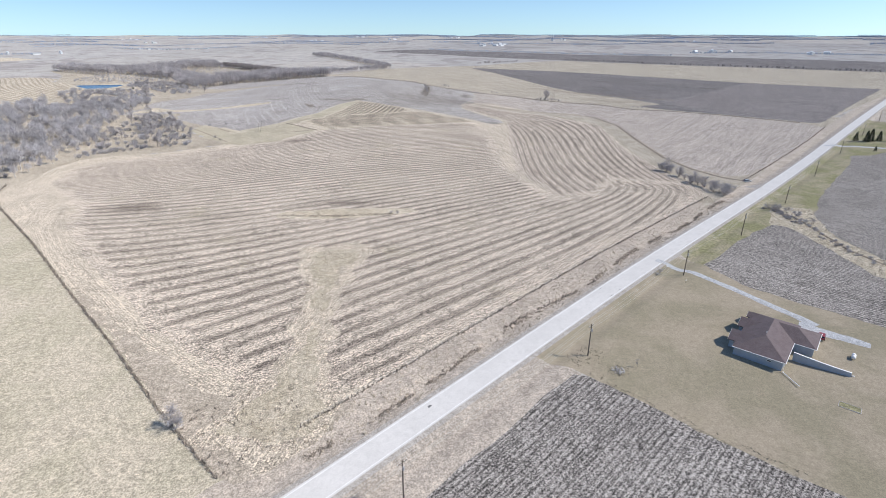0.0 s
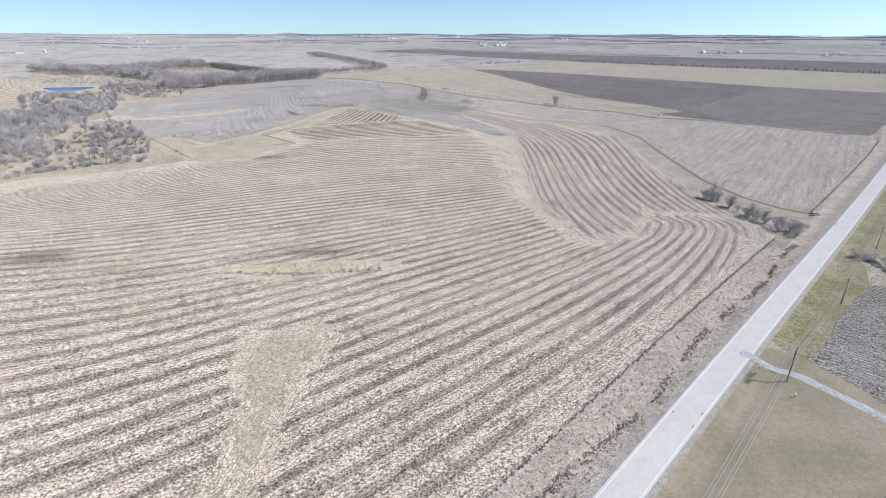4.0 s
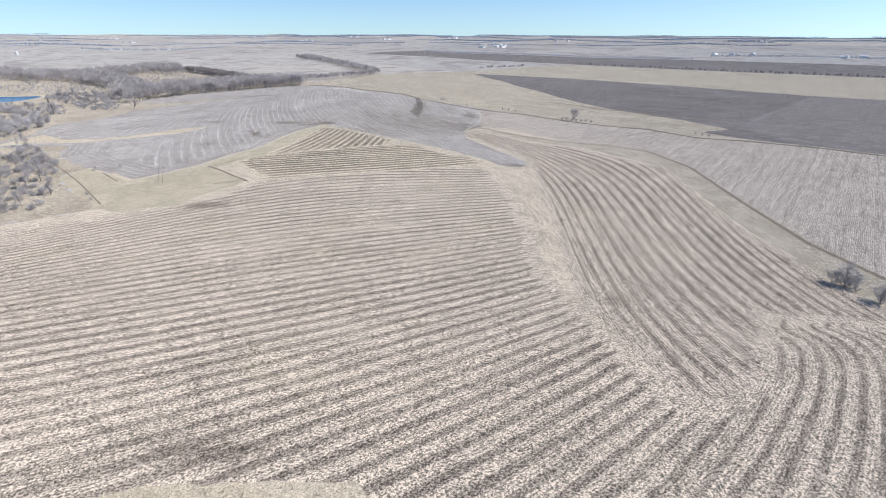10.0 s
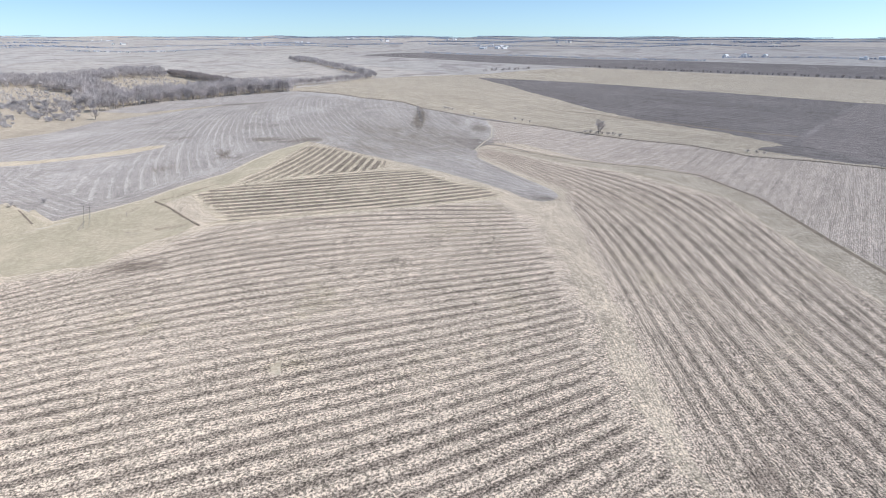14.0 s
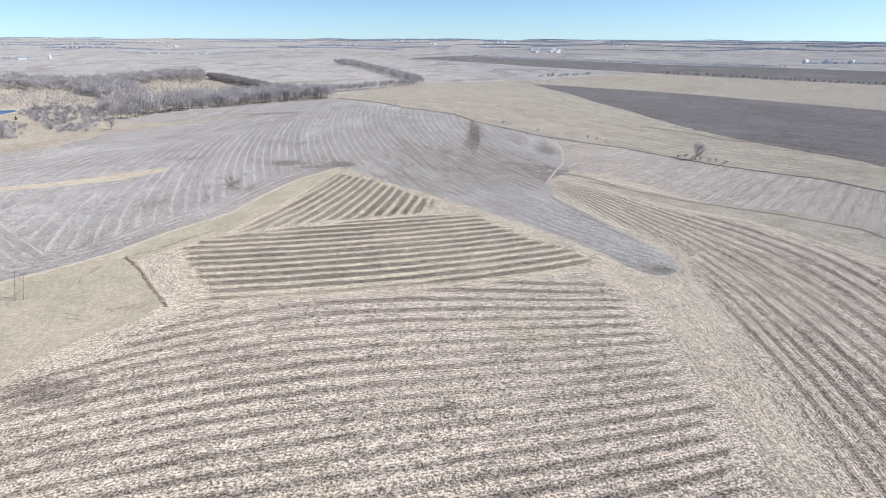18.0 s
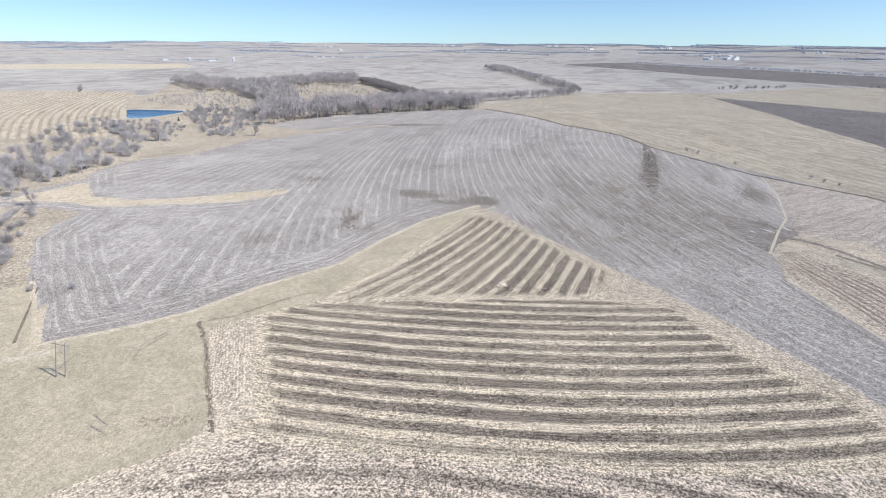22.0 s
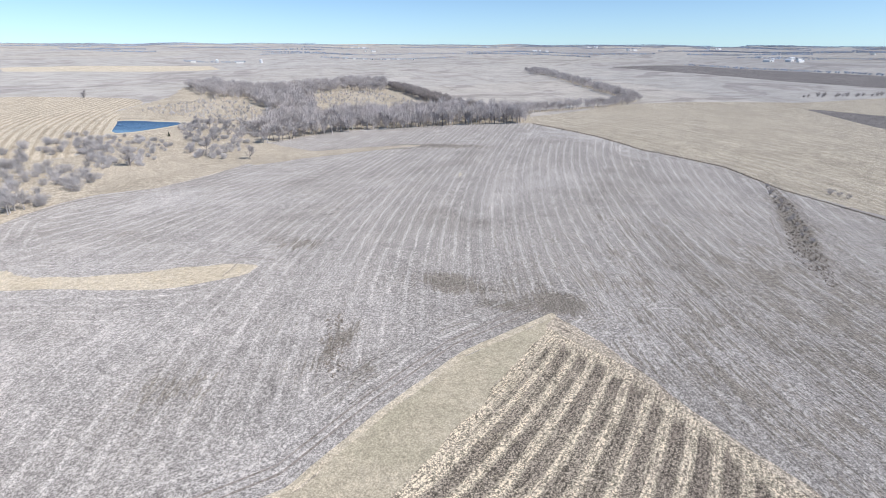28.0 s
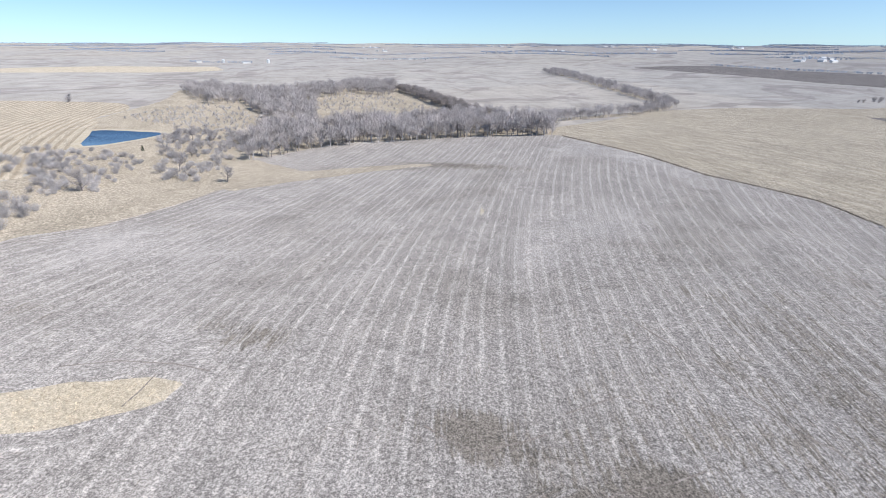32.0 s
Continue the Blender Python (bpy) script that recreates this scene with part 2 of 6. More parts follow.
def plain_material(name, colour, rough=0.7, metal=0.0, vary=0.2, scale=2.0, relief=0.0, spec=0.4):
    """Paint, bark, metal and the like, with a little unevenness at two scales and from piece to piece."""
    m, ns, ls, bsdf = shader(name)
    pos = ns.new("ShaderNodeTexCoord").outputs["Object"]
    one, two = noise_node(ns, ls, pos, scale, 4, 0.6), noise_node(ns, ls, pos, scale * 7, 3, 0.6)
    info = ns.new("ShaderNodeObjectInfo").outputs["Random"]
    tone = math_node(ns, ls, "MULTIPLY", span(ns, ls, one, 0.3, 0.7, 1 - vary, 1 + vary), span(ns, ls, two, 0.3, 0.7, 1 - vary * 0.6, 1 + vary * 0.6))
    tone = math_node(ns, ls, "MULTIPLY", tone, math_node(ns, ls, "MULTIPLY_ADD", info, vary * 0.5, 1 - vary * 0.25))
    hue = ns.new("ShaderNodeCombineColor")
    for k in range(3):
        ls.new(tone, hue.inputs[k])
    ls.new(mix(ns, ls, 1.0, colour, hue.outputs[0], "MULTIPLY"), bsdf.inputs["Base Color"])
    bsdf.inputs["Roughness"].default_value, bsdf.inputs["Metallic"].default_value = rough, metal
    bsdf.inputs["Specular IOR Level"].default_value = spec
    if relief:
        bump(ns, ls, bsdf, two, 0.6, relief)
    return m


def patchwork_material(name):
    """The open country: large bare and stubble fields of many tones, with drainage streaks."""
    m, ns, ls, bsdf = shader(name)
    pos = ns.new("ShaderNodeTexCoord").outputs["Object"]
    cells = ns.new("ShaderNodeTexVoronoi")
    cells.distance, cells.inputs["Scale"].default_value, cells.inputs["Randomness"].default_value = "CHEBYCHEV", 0.0021, 0.55
    turn = ns.new("ShaderNodeMapping")
    turn.inputs["Rotation"].default_value, turn.inputs["Scale"].default_value = (0, 0, radians(45)), (1, 0.8, 0)
    ls.new(pos, turn.inputs["Vector"])
    ls.new(turn.outputs[0], cells.inputs["Vector"])
    pick = ns.new("ShaderNodeSeparateColor")
    ls.new(cells.outputs["Color"], pick.inputs[0])
    ramp = ns.new("ShaderNodeValToRGB")
    els = ramp.color_ramp.elements
    els[0].position, els[0].color = 0.0, (0.40, 0.375, 0.345, 1)
    els[1].position, els[1].color = 1.0, (0.37, 0.347, 0.315, 1)
    for p, c in ((0.3, (0.385, 0.367, 0.345)), (0.55, (0.46, 0.42, 0.37)), (0.75, (0.35, 0.333, 0.315)), (0.88, (0.42, 0.39, 0.345))):
        e = els.new(p)
        e.color = (*c, 1)
    ls.new(pick.outputs[0], ramp.inputs[0])
    streak = noise_node(ns, ls, scaled(ns, ls, pos, (1, 0.6, 1)), 0.009, 6, 0.62, 1.2)
    swath = noise_node(ns, ls, pos, 0.03, 4, 0.6)
    fine = noise_node(ns, ls, pos, 0.9, 4, 0.7)
    col = mix(ns, ls, span(ns, ls, streak, 0.52, 0.6, 0.0, 0.6), ramp.outputs[0], (0.25, 0.225, 0.215))
    furrow = noise_node(ns, ls, scaled(ns, ls, turn.outputs[0], (0.16, 1.9, 1)), 0.05, 4, 0.65)
    col = mix(ns, ls, span(ns, ls, furrow, 0.53, 0.68, 0.0, 0.5), col, (0.27, 0.245, 0.23))
    pale = noise_node(ns, ls, scaled(ns, ls, pos, (0.5, 1, 1)), 0.012, 5, 0.65, 1.6)
    col = mix(ns, ls, span(ns, ls, pale, 0.56, 0.62, 0.0, 0.35), col, (0.47, 0.43, 0.385))
    tone = math_node(ns, ls, "MULTIPLY", span(ns, ls, swath, 0.3, 0.7, 0.88, 1.12), span(ns, ls, fine, 0.3, 0.7, 0.8, 1.2))
    hue = ns.new("ShaderNodeCombineColor")
    for k in range(3):
        ls.new(tone, hue.inputs[k])
    ls.new(mix(ns, ls, 1.0, col, hue.outputs[0], "MULTIPLY"), bsdf.inputs["Base Color"])
    bsdf.inputs["Roughness"].default_value = 0.95
    bsdf.inputs["Specular IOR Level"].default_value = 0.1
    bsdf.inputs["Diffuse Roughness"].default_value = 0.4
    return m


STRAW, SOIL = (0.50, 0.43, 0.352), (0.215, 0.18, 0.15)
M_CORN = field_material("corn_stubble", STRAW, SOIL, 4.57, 0.40, 0.45, 0.92, patch=(0.38, 0.325, 0.265), patch_amount=0.3, fray=1.0, row=0.36, ends=6.0, weeds=0.35)
M_CORN_DARK = field_material("corn_stubble_fresh", (0.505, 0.438, 0.338), (0.18, 0.152, 0.126), 4.57, -0.2, 0.35, 1.0, fray=0.95, row=0.38, ends=2.0, weeds=0.25, grain=3.0, speck=0.6, lumps=0.55)
M_CORN_SLOPE = field_material("corn_stubble_slope", (0.465, 0.398, 0.328), (0.20, 0.168, 0.139), 4.57, 0.45, 0.4, 0.95, patch=(0.36, 0.303, 0.245), patch_amount=0.35, fray=1.3, row=0.5, ends=4.0, weeds=0.2)
M_HEAD = field_material("corn_headland", (0.50, 0.433, 0.345), (0.385, 0.33, 0.263), 3.0, 0.6, 0.7, 0.3, row=0.26, fray=0.6, speck=0.45, patch=(0.42, 0.362, 0.295), patch_amount=0.4)
M_CORN_FAR = field_material("corn_stubble_plain", (0.435, 0.382, 0.333), (0.34, 0.298, 0.257), 6.1, 0.5, 0.6, 0.6, row=0.4, patch=(0.39, 0.342, 0.293), patch_amount=0.5, speck=0.5, fray=0.5)
M_BEAN = field_material("bean_stubble", (0.335, 0.309, 0.286), (0.475, 0.443, 0.412), 4.25, 0.74, 0.3, 0.75, pitch=0.76, row=0.12, patch=(0.42, 0.391, 0.367), patch_amount=0.8, speck=0.46, grain=3.2, damp=(0.185, 0.163, 0.136), drift=0.3, fray=0.16)
M_TILLED = field_material("tilled_soil", (0.36, 0.33, 0.30), (0.13, 0.116, 0.106), 1.52, 0.1, 0.9, 0.8, row=0.5, patch=(0.24, 0.216, 0.197), patch_amount=0.5, speck=0.7, fray=1.8)
M_DARK = field_material("dark_tilled_soil", (0.205, 0.188, 0.179), (0.14, 0.126, 0.119), 9.0, 0.3, 0.6, 0.7, row=0.4, patch=(0.23, 0.211, 0.20), patch_amount=0.8, speck=0.5, drift=0.35, damp=(0.12, 0.105, 0.098))
M_DARKMID = field_material("grey_tilled_soil", (0.24, 0.217, 0.205), (0.185, 0.165, 0.155), 9.0, 0.3, 0.6, 0.7, row=0.4, patch=(0.21, 0.188, 0.178), patch_amount=0.8, speck=0.45)
M_TAN = field_material("tan_stubble", (0.43, 0.38, 0.305), (0.335, 0.292, 0.225), 9.0, 0.4, 0.7, 0.6, row=0.4, patch=(0.365, 0.32, 0.25), patch_amount=0.6, speck=0.45, grain=2.5)
M_STRAWFIELD = field_material("straw_rows", (0.46, 0.40, 0.315), (0.30, 0.25, 0.185), 7.0, 0.4, 0.5, 0.85, row=0.3, speck=0.35)
M_LAWN = ground_material("lawn_grass", (0.385, 0.325, 0.242), (0.305, 0.268, 0.188), (0.35, 0.298, 0.215), 0.04, 0.16, 2.4)
M_PASTURE = ground_material("pasture_grass", (0.475, 0.417, 0.325), (0.415, 0.372, 0.278), (0.50, 0.442, 0.345), 0.035, 0.38, 2.2)
M_GRASSPATCH = ground_material("olive_grass", (0.445, 0.39, 0.295), (0.385, 0.345, 0.255), (0.475, 0.42, 0.325), 0.05, 0.3, 2.6)
M_VERGE = ground_material("verge_grass", (0.485, 0.42, 0.35), (0.40, 0.345, 0.287), (0.51, 0.447, 0.375), 0.1, 0.36, 2.2)
M_VERGEGREEN = ground_material("green_verge", (0.25, 0.24, 0.13), (0.34, 0.30, 0.205), (0.29, 0.265, 0.165), 0.05, 0.3)
M_TALLGRASS = ground_material("tall_dry_grass", (0.47, 0.412, 0.322), (0.41, 0.357, 0.27), (0.37, 0.32, 0.24), 0.12, 0.45, 2.4)
M_YARD = ground_material("yard_grass", (0.36, 0.31, 0.235), (0.30, 0.26, 0.19), (0.41, 0.355, 0.28), 0.06, 0.3)
M_CREAM = ground_material("cream_grass", (0.53, 0.466, 0.365), (0.49, 0.426, 0.325), (0.42, 0.36, 0.272), 0.08, 0.35, 2.6, stretch=(0.5, 1, 1))
M_WATERWAY = ground_material("waterway_grass", (0.42, 0.37, 0.30), (0.345, 0.305, 0.24), (0.47, 0.415, 0.34), 0.07, 0.4, 1.8)
M_DITCH = ground_material("brown_dead_weeds", (0.43, 0.37, 0.30), (0.365, 0.315, 0.25), (0.47, 0.41, 0.335), 0.12, 0.42, 2.2)
M_ROUGH = ground_material("rough_grass", (0.42, 0.365, 0.29), (0.35, 0.305, 0.24), (0.47, 0.405, 0.315), 0.03, 0.45, 1.2)
M_GRAVEL = ground_material("gravel", (0.43, 0.435, 0.44), (0.52, 0.52, 0.52), (0.40, 0.39, 0.38), 0.9, 0.25, 2.5)
M_SHOULDER = ground_material("gravel_shoulder", (0.43, 0.395, 0.355), (0.385, 0.35, 0.31), (0.46, 0.425, 0.385), 0.9, 0.3, 3.0)
M_ROAD = ground_material("pale_road", (0.61, 0.587, 0.555), (0.645, 0.62, 0.587), (0.57, 0.547, 0.515), 0.12, 0.06, 3.0, relief=0.02)
M_LINE = plain_material("road_paint", (0.80, 0.79, 0.77), 0.7, vary=0.08, scale=0.5)
M_CENTRE = plain_material("worn_road_paint", (0.62, 0.60, 0.56), 0.8, vary=0.1, scale=0.5)
M_DARKSOIL = ground_material("wet_soil", (0.20, 0.17, 0.135), (0.25, 0.21, 0.165), (0.16, 0.135, 0.105), 0.2, 0.3)
M_MUD = ground_material("wet_mud", (0.20, 0.178, 0.158), (0.255, 0.23, 0.208), (0.31, 0.285, 0.26), 0.12, 0.45, 2.2, stretch=(0.4, 1, 1))
M_TRACK = ground_material("dark_track", (0.235, 0.205, 0.18), (0.30, 0.265, 0.24), (0.20, 0.175, 0.15), 0.25, 0.4, 2.0)
M_OPEN = patchwork_material("open_country")
M_BANK = ground_material("pond_bank", (0.50, 0.45, 0.36), (0.44, 0.38, 0.29), None, 0.2, 0.2)
M_BARK = plain_material("bark", (0.23, 0.205, 0.20), 0.95, vary=0.35, scale=1.5, relief=0.03)
M_TWIG = plain_material("twigs", (0.43, 0.40, 0.395), 0.95, vary=0.3, scale=0.08)
M_BRUSH = plain_material("brush_twigs", (0.43, 0.41, 0.412), 0.95, vary=0.3, scale=0.08)
M_RIDGE = plain_material("ridge_twigs", (0.31, 0.28, 0.27), 0.95, vary=0.3, scale=0.4)
# distant twigs, with the blue of the haze put into their colour
M_HAZEWOOD = plain_material("haze_blue_twigs", (0.36, 0.41, 0.50), 0.95, vary=0.2, scale=0.01)
M_NEEDLE = plain_material("needles", (0.028, 0.042, 0.020), 0.8, vary=0.4, scale=1.2)
M_TUFT = plain_material("dry_tufts", (0.56, 0.485, 0.375), 0.95, vary=0.35, scale=0.3)
M_DTUFT = plain_material("dark_tufts", (0.30, 0.255, 0.21), 0.95, vary=0.35, scale=0.3)
M_DITCHTUFT = plain_material("brown_tufts", (0.27, 0.235, 0.17), 0.95, vary=0.3, scale=0.3)
M_POLE = plain_material("weathered_pole", (0.14, 0.115, 0.095), 0.9, vary=0.25, scale=1.0, relief=0.01)
M_WIRE = plain_material("aluminium_wire", (0.55, 0.53, 0.48), 0.5, 0.4, vary=0.05)
M_WHITE = plain_material("white_paint", (0.78, 0.78, 0.77), 0.5, vary=0.05)
M_METALROOF = plain_material("grey_metal_roof", (0.42, 0.43, 0.44), 0.45, 0.3, vary=0.1, scale=0.2)
M_GLASS = plain_material("dark_glass", (0.03, 0.035, 0.045), 0.08, vary=0.05, spec=0.8)
M_PALEMETAL = plain_material("pale_metal", (0.66, 0.67, 0.68), 0.4, 0.2, vary=0.08, scale=0.3)
M_TAR = plain_material("tar", (0.16, 0.155, 0.15), 0.8, vary=0.2, scale=3.0)
M_SILVER = plain_material("silver_car_paint", (0.55, 0.56, 0.58), 0.3, 0.3, vary=0.03)
M_REDCAR = plain_material("red_car_paint", (0.25, 0.035, 0.045), 0.3, 0.1, vary=0.03)
M_STRAWHEAP = plain_material("chaff", (0.60, 0.53, 0.42), 0.95, vary=0.25, scale=2.0, relief=0.05)
M_SIDING = plain_material("siding", (0.36, 0.40, 0.45), 0.6, vary=0.06, scale=0.6)
M_STONE = plain_material("field_stone", (0.40, 0.375, 0.345), 0.9, vary=0.35, scale=1.5, relief=0.02)
M_RUBBER = plain_material("black_rubber", (0.02, 0.02, 0.02), 0.8, vary=0.1)
# shingles: courses of tabs that differ a little in tone
M_SHINGLE, ns, ls, bsdf = shader("brown_shingles")
pos = ns.new("ShaderNodeTexCoord").outputs["Object"]
bricks = ns.new("ShaderNodeTexBrick")
bricks.inputs["Scale"].default_value, bricks.inputs["Brick Width"].default_value, bricks.inputs["Row Height"].default_value = 1.0, 0.3, 0.16
bricks.inputs["Color1"].default_value, bricks.inputs["Color2"].default_value = (0.105, 0.082, 0.085, 1), (0.14, 0.108, 0.112, 1)
bricks.inputs["Mortar"].default_value, bricks.inputs["Mortar Size"].default_value = (0.085, 0.06, 0.056, 1), 0.012
ls.new(pos, bricks.inputs["Vector"])
weather = noise_node(ns, ls, pos, 0.5, 4)
ls.new(mix(ns, ls, span(ns, ls, weather, 0.35, 0.7, 0.0, 0.4), bricks.outputs["Color"], (0.165, 0.135, 0.14)), bsdf.inputs["Base Color"])
bsdf.inputs["Roughness"].default_value = 0.9
bump(ns, ls, bsdf, bricks.outputs["Fac"], 0.4, 0.02)
m_water, ns, ls, bsdf = shader("pond_water")
bsdf.inputs["Base Color"].default_value = (0.035, 0.075, 0.13, 1)
bsdf.inputs["Roughness"].default_value = 0.12
pos = ns.new("ShaderNodeTexCoord").outputs["Object"]
bump(ns, ls, bsdf, noise_node(ns, ls, scaled(ns, ls, pos, (1, 2.5, 1)), 0.9, 3), 0.25, 0.08)
M_WATER = m_water
# puddle surface, the bright glare put into a near-white base colour
M_GLINT = plain_material("painted_puddle_glint", (0.72, 0.73, 0.74), 0.25, vary=0.08, scale=1.0)

# ---- the lie of the land ----
HILLS_NEAR = [(-160, 60, -0.4), (-85, 60, -2.0), (85, 60, -2.2), (150, 60, -0.6), (-300, 175, 1.0), (-210, 175, 0.7), (-35, 175, 0.5), (35, 175, 1.4), (-350, 290, 2.2), (-85, 290, 4.4), (85, 290, 1.6), (150, 290, -1.9), (-300, 405, -1.1), (-210, 405, -6.3), (-35, 405, 3.1), (35, 405, 0.9), (200, 405, -2.2), (-350, 520, 1.0), (-160, 520, 0.7), (-85, 520, 3.1)]
HILLS_FAR = [(150, 520, -1.3), (-210, 635, 3.5), (-35, 635, 3.6), (35, 635, -0.9), (-350, 750, -3.6), (-160, 750, 1.9), (-85, 750, 3.2), (85, 750, -3.6), (150, 750, -2.6), (-300, 865, -1.2), (-210, 865, 0.7), (-35, 865, 2.8), (35, 865, 0.8), (200, 865, 0.9), (-350, 980, -1.5), (-160, 980, 1.4), (-85, 980, 2.2), (85, 980, 1.2), (150, 980, 1.3)]
HILLS = np.array(HILLS_NEAR + HILLS_FAR)
ROAD_V = -74.2


def ramp01(u):
    u = np.clip(u, 0, 1)
    return u * u * (3 - 2 * u)


def height(x, y):
    """Ground height: a broad rise to the far country, low hills and hollows, the road on its low bank between ditches."""
    x, y = np.asarray(x, float), np.asarray(y, float)
    r = np.hypot(x, y - 100)
    z = 11 * ramp01((r - 150) / 750) + 48 * np.clip((r - 1100) / 3750, 0, None) ** 1.25
    near = (np.abs(x) < 900) & (np.abs(y - 520) < 1000)
    z[near] += np.exp(-((x[near][:, None] - HILLS[:, 0]) ** 2 + (y[near][:, None] - HILLS[:, 1]) ** 2) / 22050) @ HILLS[:, 2]
    v = np.abs((x - y) * 0.70711 - ROAD_V)
    z = z + 0.5 * (1 - ramp01((v - 4) / 3)) - 0.7 * np.exp(-((v - 9.5) / 2.6) ** 2)
    far = np.hypot(x + 50, y - 500)
    z = z + np.clip((far - 700) / 1500, 0, 1) * (3.5 * np.sin(x * 0.0063 + 1.0) * np.sin(y * 0.0051) + 2.5 * np.sin((x + 0.7 * y) * 0.0105))
    # the pond's basin
    z = z - 1.2 * np.exp(-(((x + 528) / 40) ** 2 + ((y - 812) / 34) ** 2) ** 2)
    return z


def gz(x, y):
    """Ground height at one place."""
    return float(height(np.array([x]), np.array([y]))[0])


def link(name, verts, faces, material, parent=None, smooth=False):
    me = bpy.data.meshes.new(name)
    me.from_pydata(verts, [], faces)
    me.materials.append(material)
    if smooth:
        me.shade_smooth()
    ob = new(name, me)
    if parent:
        ob.parent = parent
    return ob


def part(name, bm, material, parent, label=""):
    me = bpy.data.meshes.new(name)
    bm.to_mesh(me)
    bm.free()
    me.materials.append(material)
    ob = new(name, me)
    ob.parent = parent
    return tagged(ob, label)


def inside(px, py, polygon):
    """Signed distance to a closed outline, positive inside."""
    d2, odd = np.full(px.shape, 1e18), np.zeros(px.shape, bool)
    n = len(polygon)
    for i in range(n):
        (ax, ay), (bx, by) = polygon[i], polygon[(i + 1) % n]
        ex, ey = bx - ax, by - ay
        t = np.clip(((px - ax) * ex + (py - ay) * ey) / (ex * ex + ey * ey + 1e-9), 0, 1)
        d2 = np.minimum(d2, (px - ax - t * ex) ** 2 + (py - ay - t * ey) ** 2)
        if ay != by:
            odd ^= ((ay > py) != (by > py)) & (px < (bx - ax) * (py - ay) / (by - ay) + ax)
    return np.where(odd, 1, -1) * np.sqrt(d2)


def along(px, py, line, half):
    """Signed distance to a strip of that half width along a line, positive inside."""
    d2 = np.full(px.shape, 1e18)
    for (ax, ay), (bx, by) in zip(line[:-1], line[1:]):
        ex, ey = bx - ax, by - ay
        t = np.clip(((px - ax) * ex + (py - ay) * ey) / (ex * ex + ey * ey), 0, 1)
        d2 = np.minimum(d2, (px - ax - t * ex) ** 2 + (py - ay - t * ey) ** 2)
    return half - np.sqrt(d2)


def poly_rows(px, py, cx, cy, terms, deg):
    """Metres across the machine's passes, as a polynomial of the place."""
    u, v = (px - cx) / 100, (py - cy) / 100
    powers = [(i, j) for i in range(deg + 1) for j in range(deg + 1 - i) if i + j > 0]
    return sum(c * u**i * v**j for c, (i, j) in zip(terms, powers))


def grown(start, stop, step, rate):
    out = [start]
    while out[-1] < stop:
        out.append(out[-1] + step)
        step *= rate
    return out


near_x, near_y = np.arange(-420, 380.1, 4.0), np.arange(40, 960.1, 4.0)
gx = np.r_[[-v for v in grown(420, 5000, 4.4, 1.085)][:0:-1], near_x, grown(380, 5000, 4.4, 1.085)[1:]]
gy = np.r_[[-v for v in grown(-40, 1600, 6, 1.15)][:0:-1], near_y, grown(960, 5000, 4.4, 1.06)[1:]]
GX, GY = np.meshgrid(gx, gy)
nx, ny = len(gx), len(gy)
PX, PY = GX.ravel(), GY.ravel()
idx = np.arange(nx * ny).reshape(ny, nx)
q = np.stack([idx[:-1, :-1], idx[:-1, 1:], idx[1:, 1:], idx[1:, :-1]], -1).reshape(-1, 4)
TRIS = np.concatenate([q[:, [0, 1, 2]], q[:, [0, 2, 3]]])
rim = np.hypot(PX + 40, PY - 60)
TRIS = TRIS[(rim[TRIS] < 4880).all(1)]


def cut(tris, d):
    """Splits triangles along d = 0; returns those inside and outside, and adds the new corners to PX and PY."""
    global PX, PY
    pos_side = d > 0
    count = pos_side[tris].sum(1)
    ins, outs, mixed = tris[count == 3], tris[count == 0], tris[(count == 1) | (count == 2)]
    if not len(mixed):
        return ins, outs
    flag = pos_side[mixed]
    lone_in = flag.sum(1) == 1
    lone = np.where(lone_in, flag.argmax(1), (~flag).argmax(1))
    r = np.arange(len(mixed))
    a, b, c = mixed[r, lone], mixed[r, (lone + 1) % 3], mixed[r, (lone + 2) % 3]
    e = np.sort(np.concatenate([np.stack([a, b], 1), np.stack([a, c], 1)]), 1)
    uniq, inv = np.unique(e, axis=0, return_inverse=True)
    inv = inv.ravel()
    t = d[uniq[:, 0]] / (d[uniq[:, 0]] - d[uniq[:, 1]])
    base = len(PX)
    PX = np.r_[PX, PX[uniq[:, 0]] * (1 - t) + PX[uniq[:, 1]] * t]
    PY = np.r_[PY, PY[uniq[:, 0]] * (1 - t) + PY[uniq[:, 1]] * t]
    ab, ac = base + inv[: len(mixed)], base + inv[len(mixed):]
    tip, rest = np.stack([a, ab, ac], 1), np.concatenate([np.stack([ab, b, c], 1), np.stack([ab, c, ac], 1)])
    both = np.r_[lone_in, lone_in]
    return np.concatenate([ins, tip[lone_in], rest[~both]]), np.concatenate([outs, tip[~lone_in], rest[both]])


# hollows where the soil stays dark, and last in DAMP_GREY a broad darker east side: middle, reach along x and y,
# strength
DAMP_GREY = [(-97, 616, 7, 6, 1.6), (-107, 609, 9, 3.5, 1.1), (-130, 616, 13, 5.5, 1.1), (-145, 575, 4, 10, 1.0), (-131, 567, 6, 10, 0.65), (-170, 547, 9, 13, 0.6), (-197, 626, 14, 6, 0.8), (-226, 826, 40, 8, 0.95), (-258, 812, 30, 5, 0.8), (-77, 679, 22, 8, 0.6), (-22, 720, 6, 55, 1.15), (2, 645, 14, 6, 0.9), (30, 700, 7, 36, 0.95), (12, 712, 10, 22, 0.6), (-290, 690, 30, 9, 0.45), (-268, 612, 26, 7, 0.4), (-30, 635, 85, 90, 0.68)]
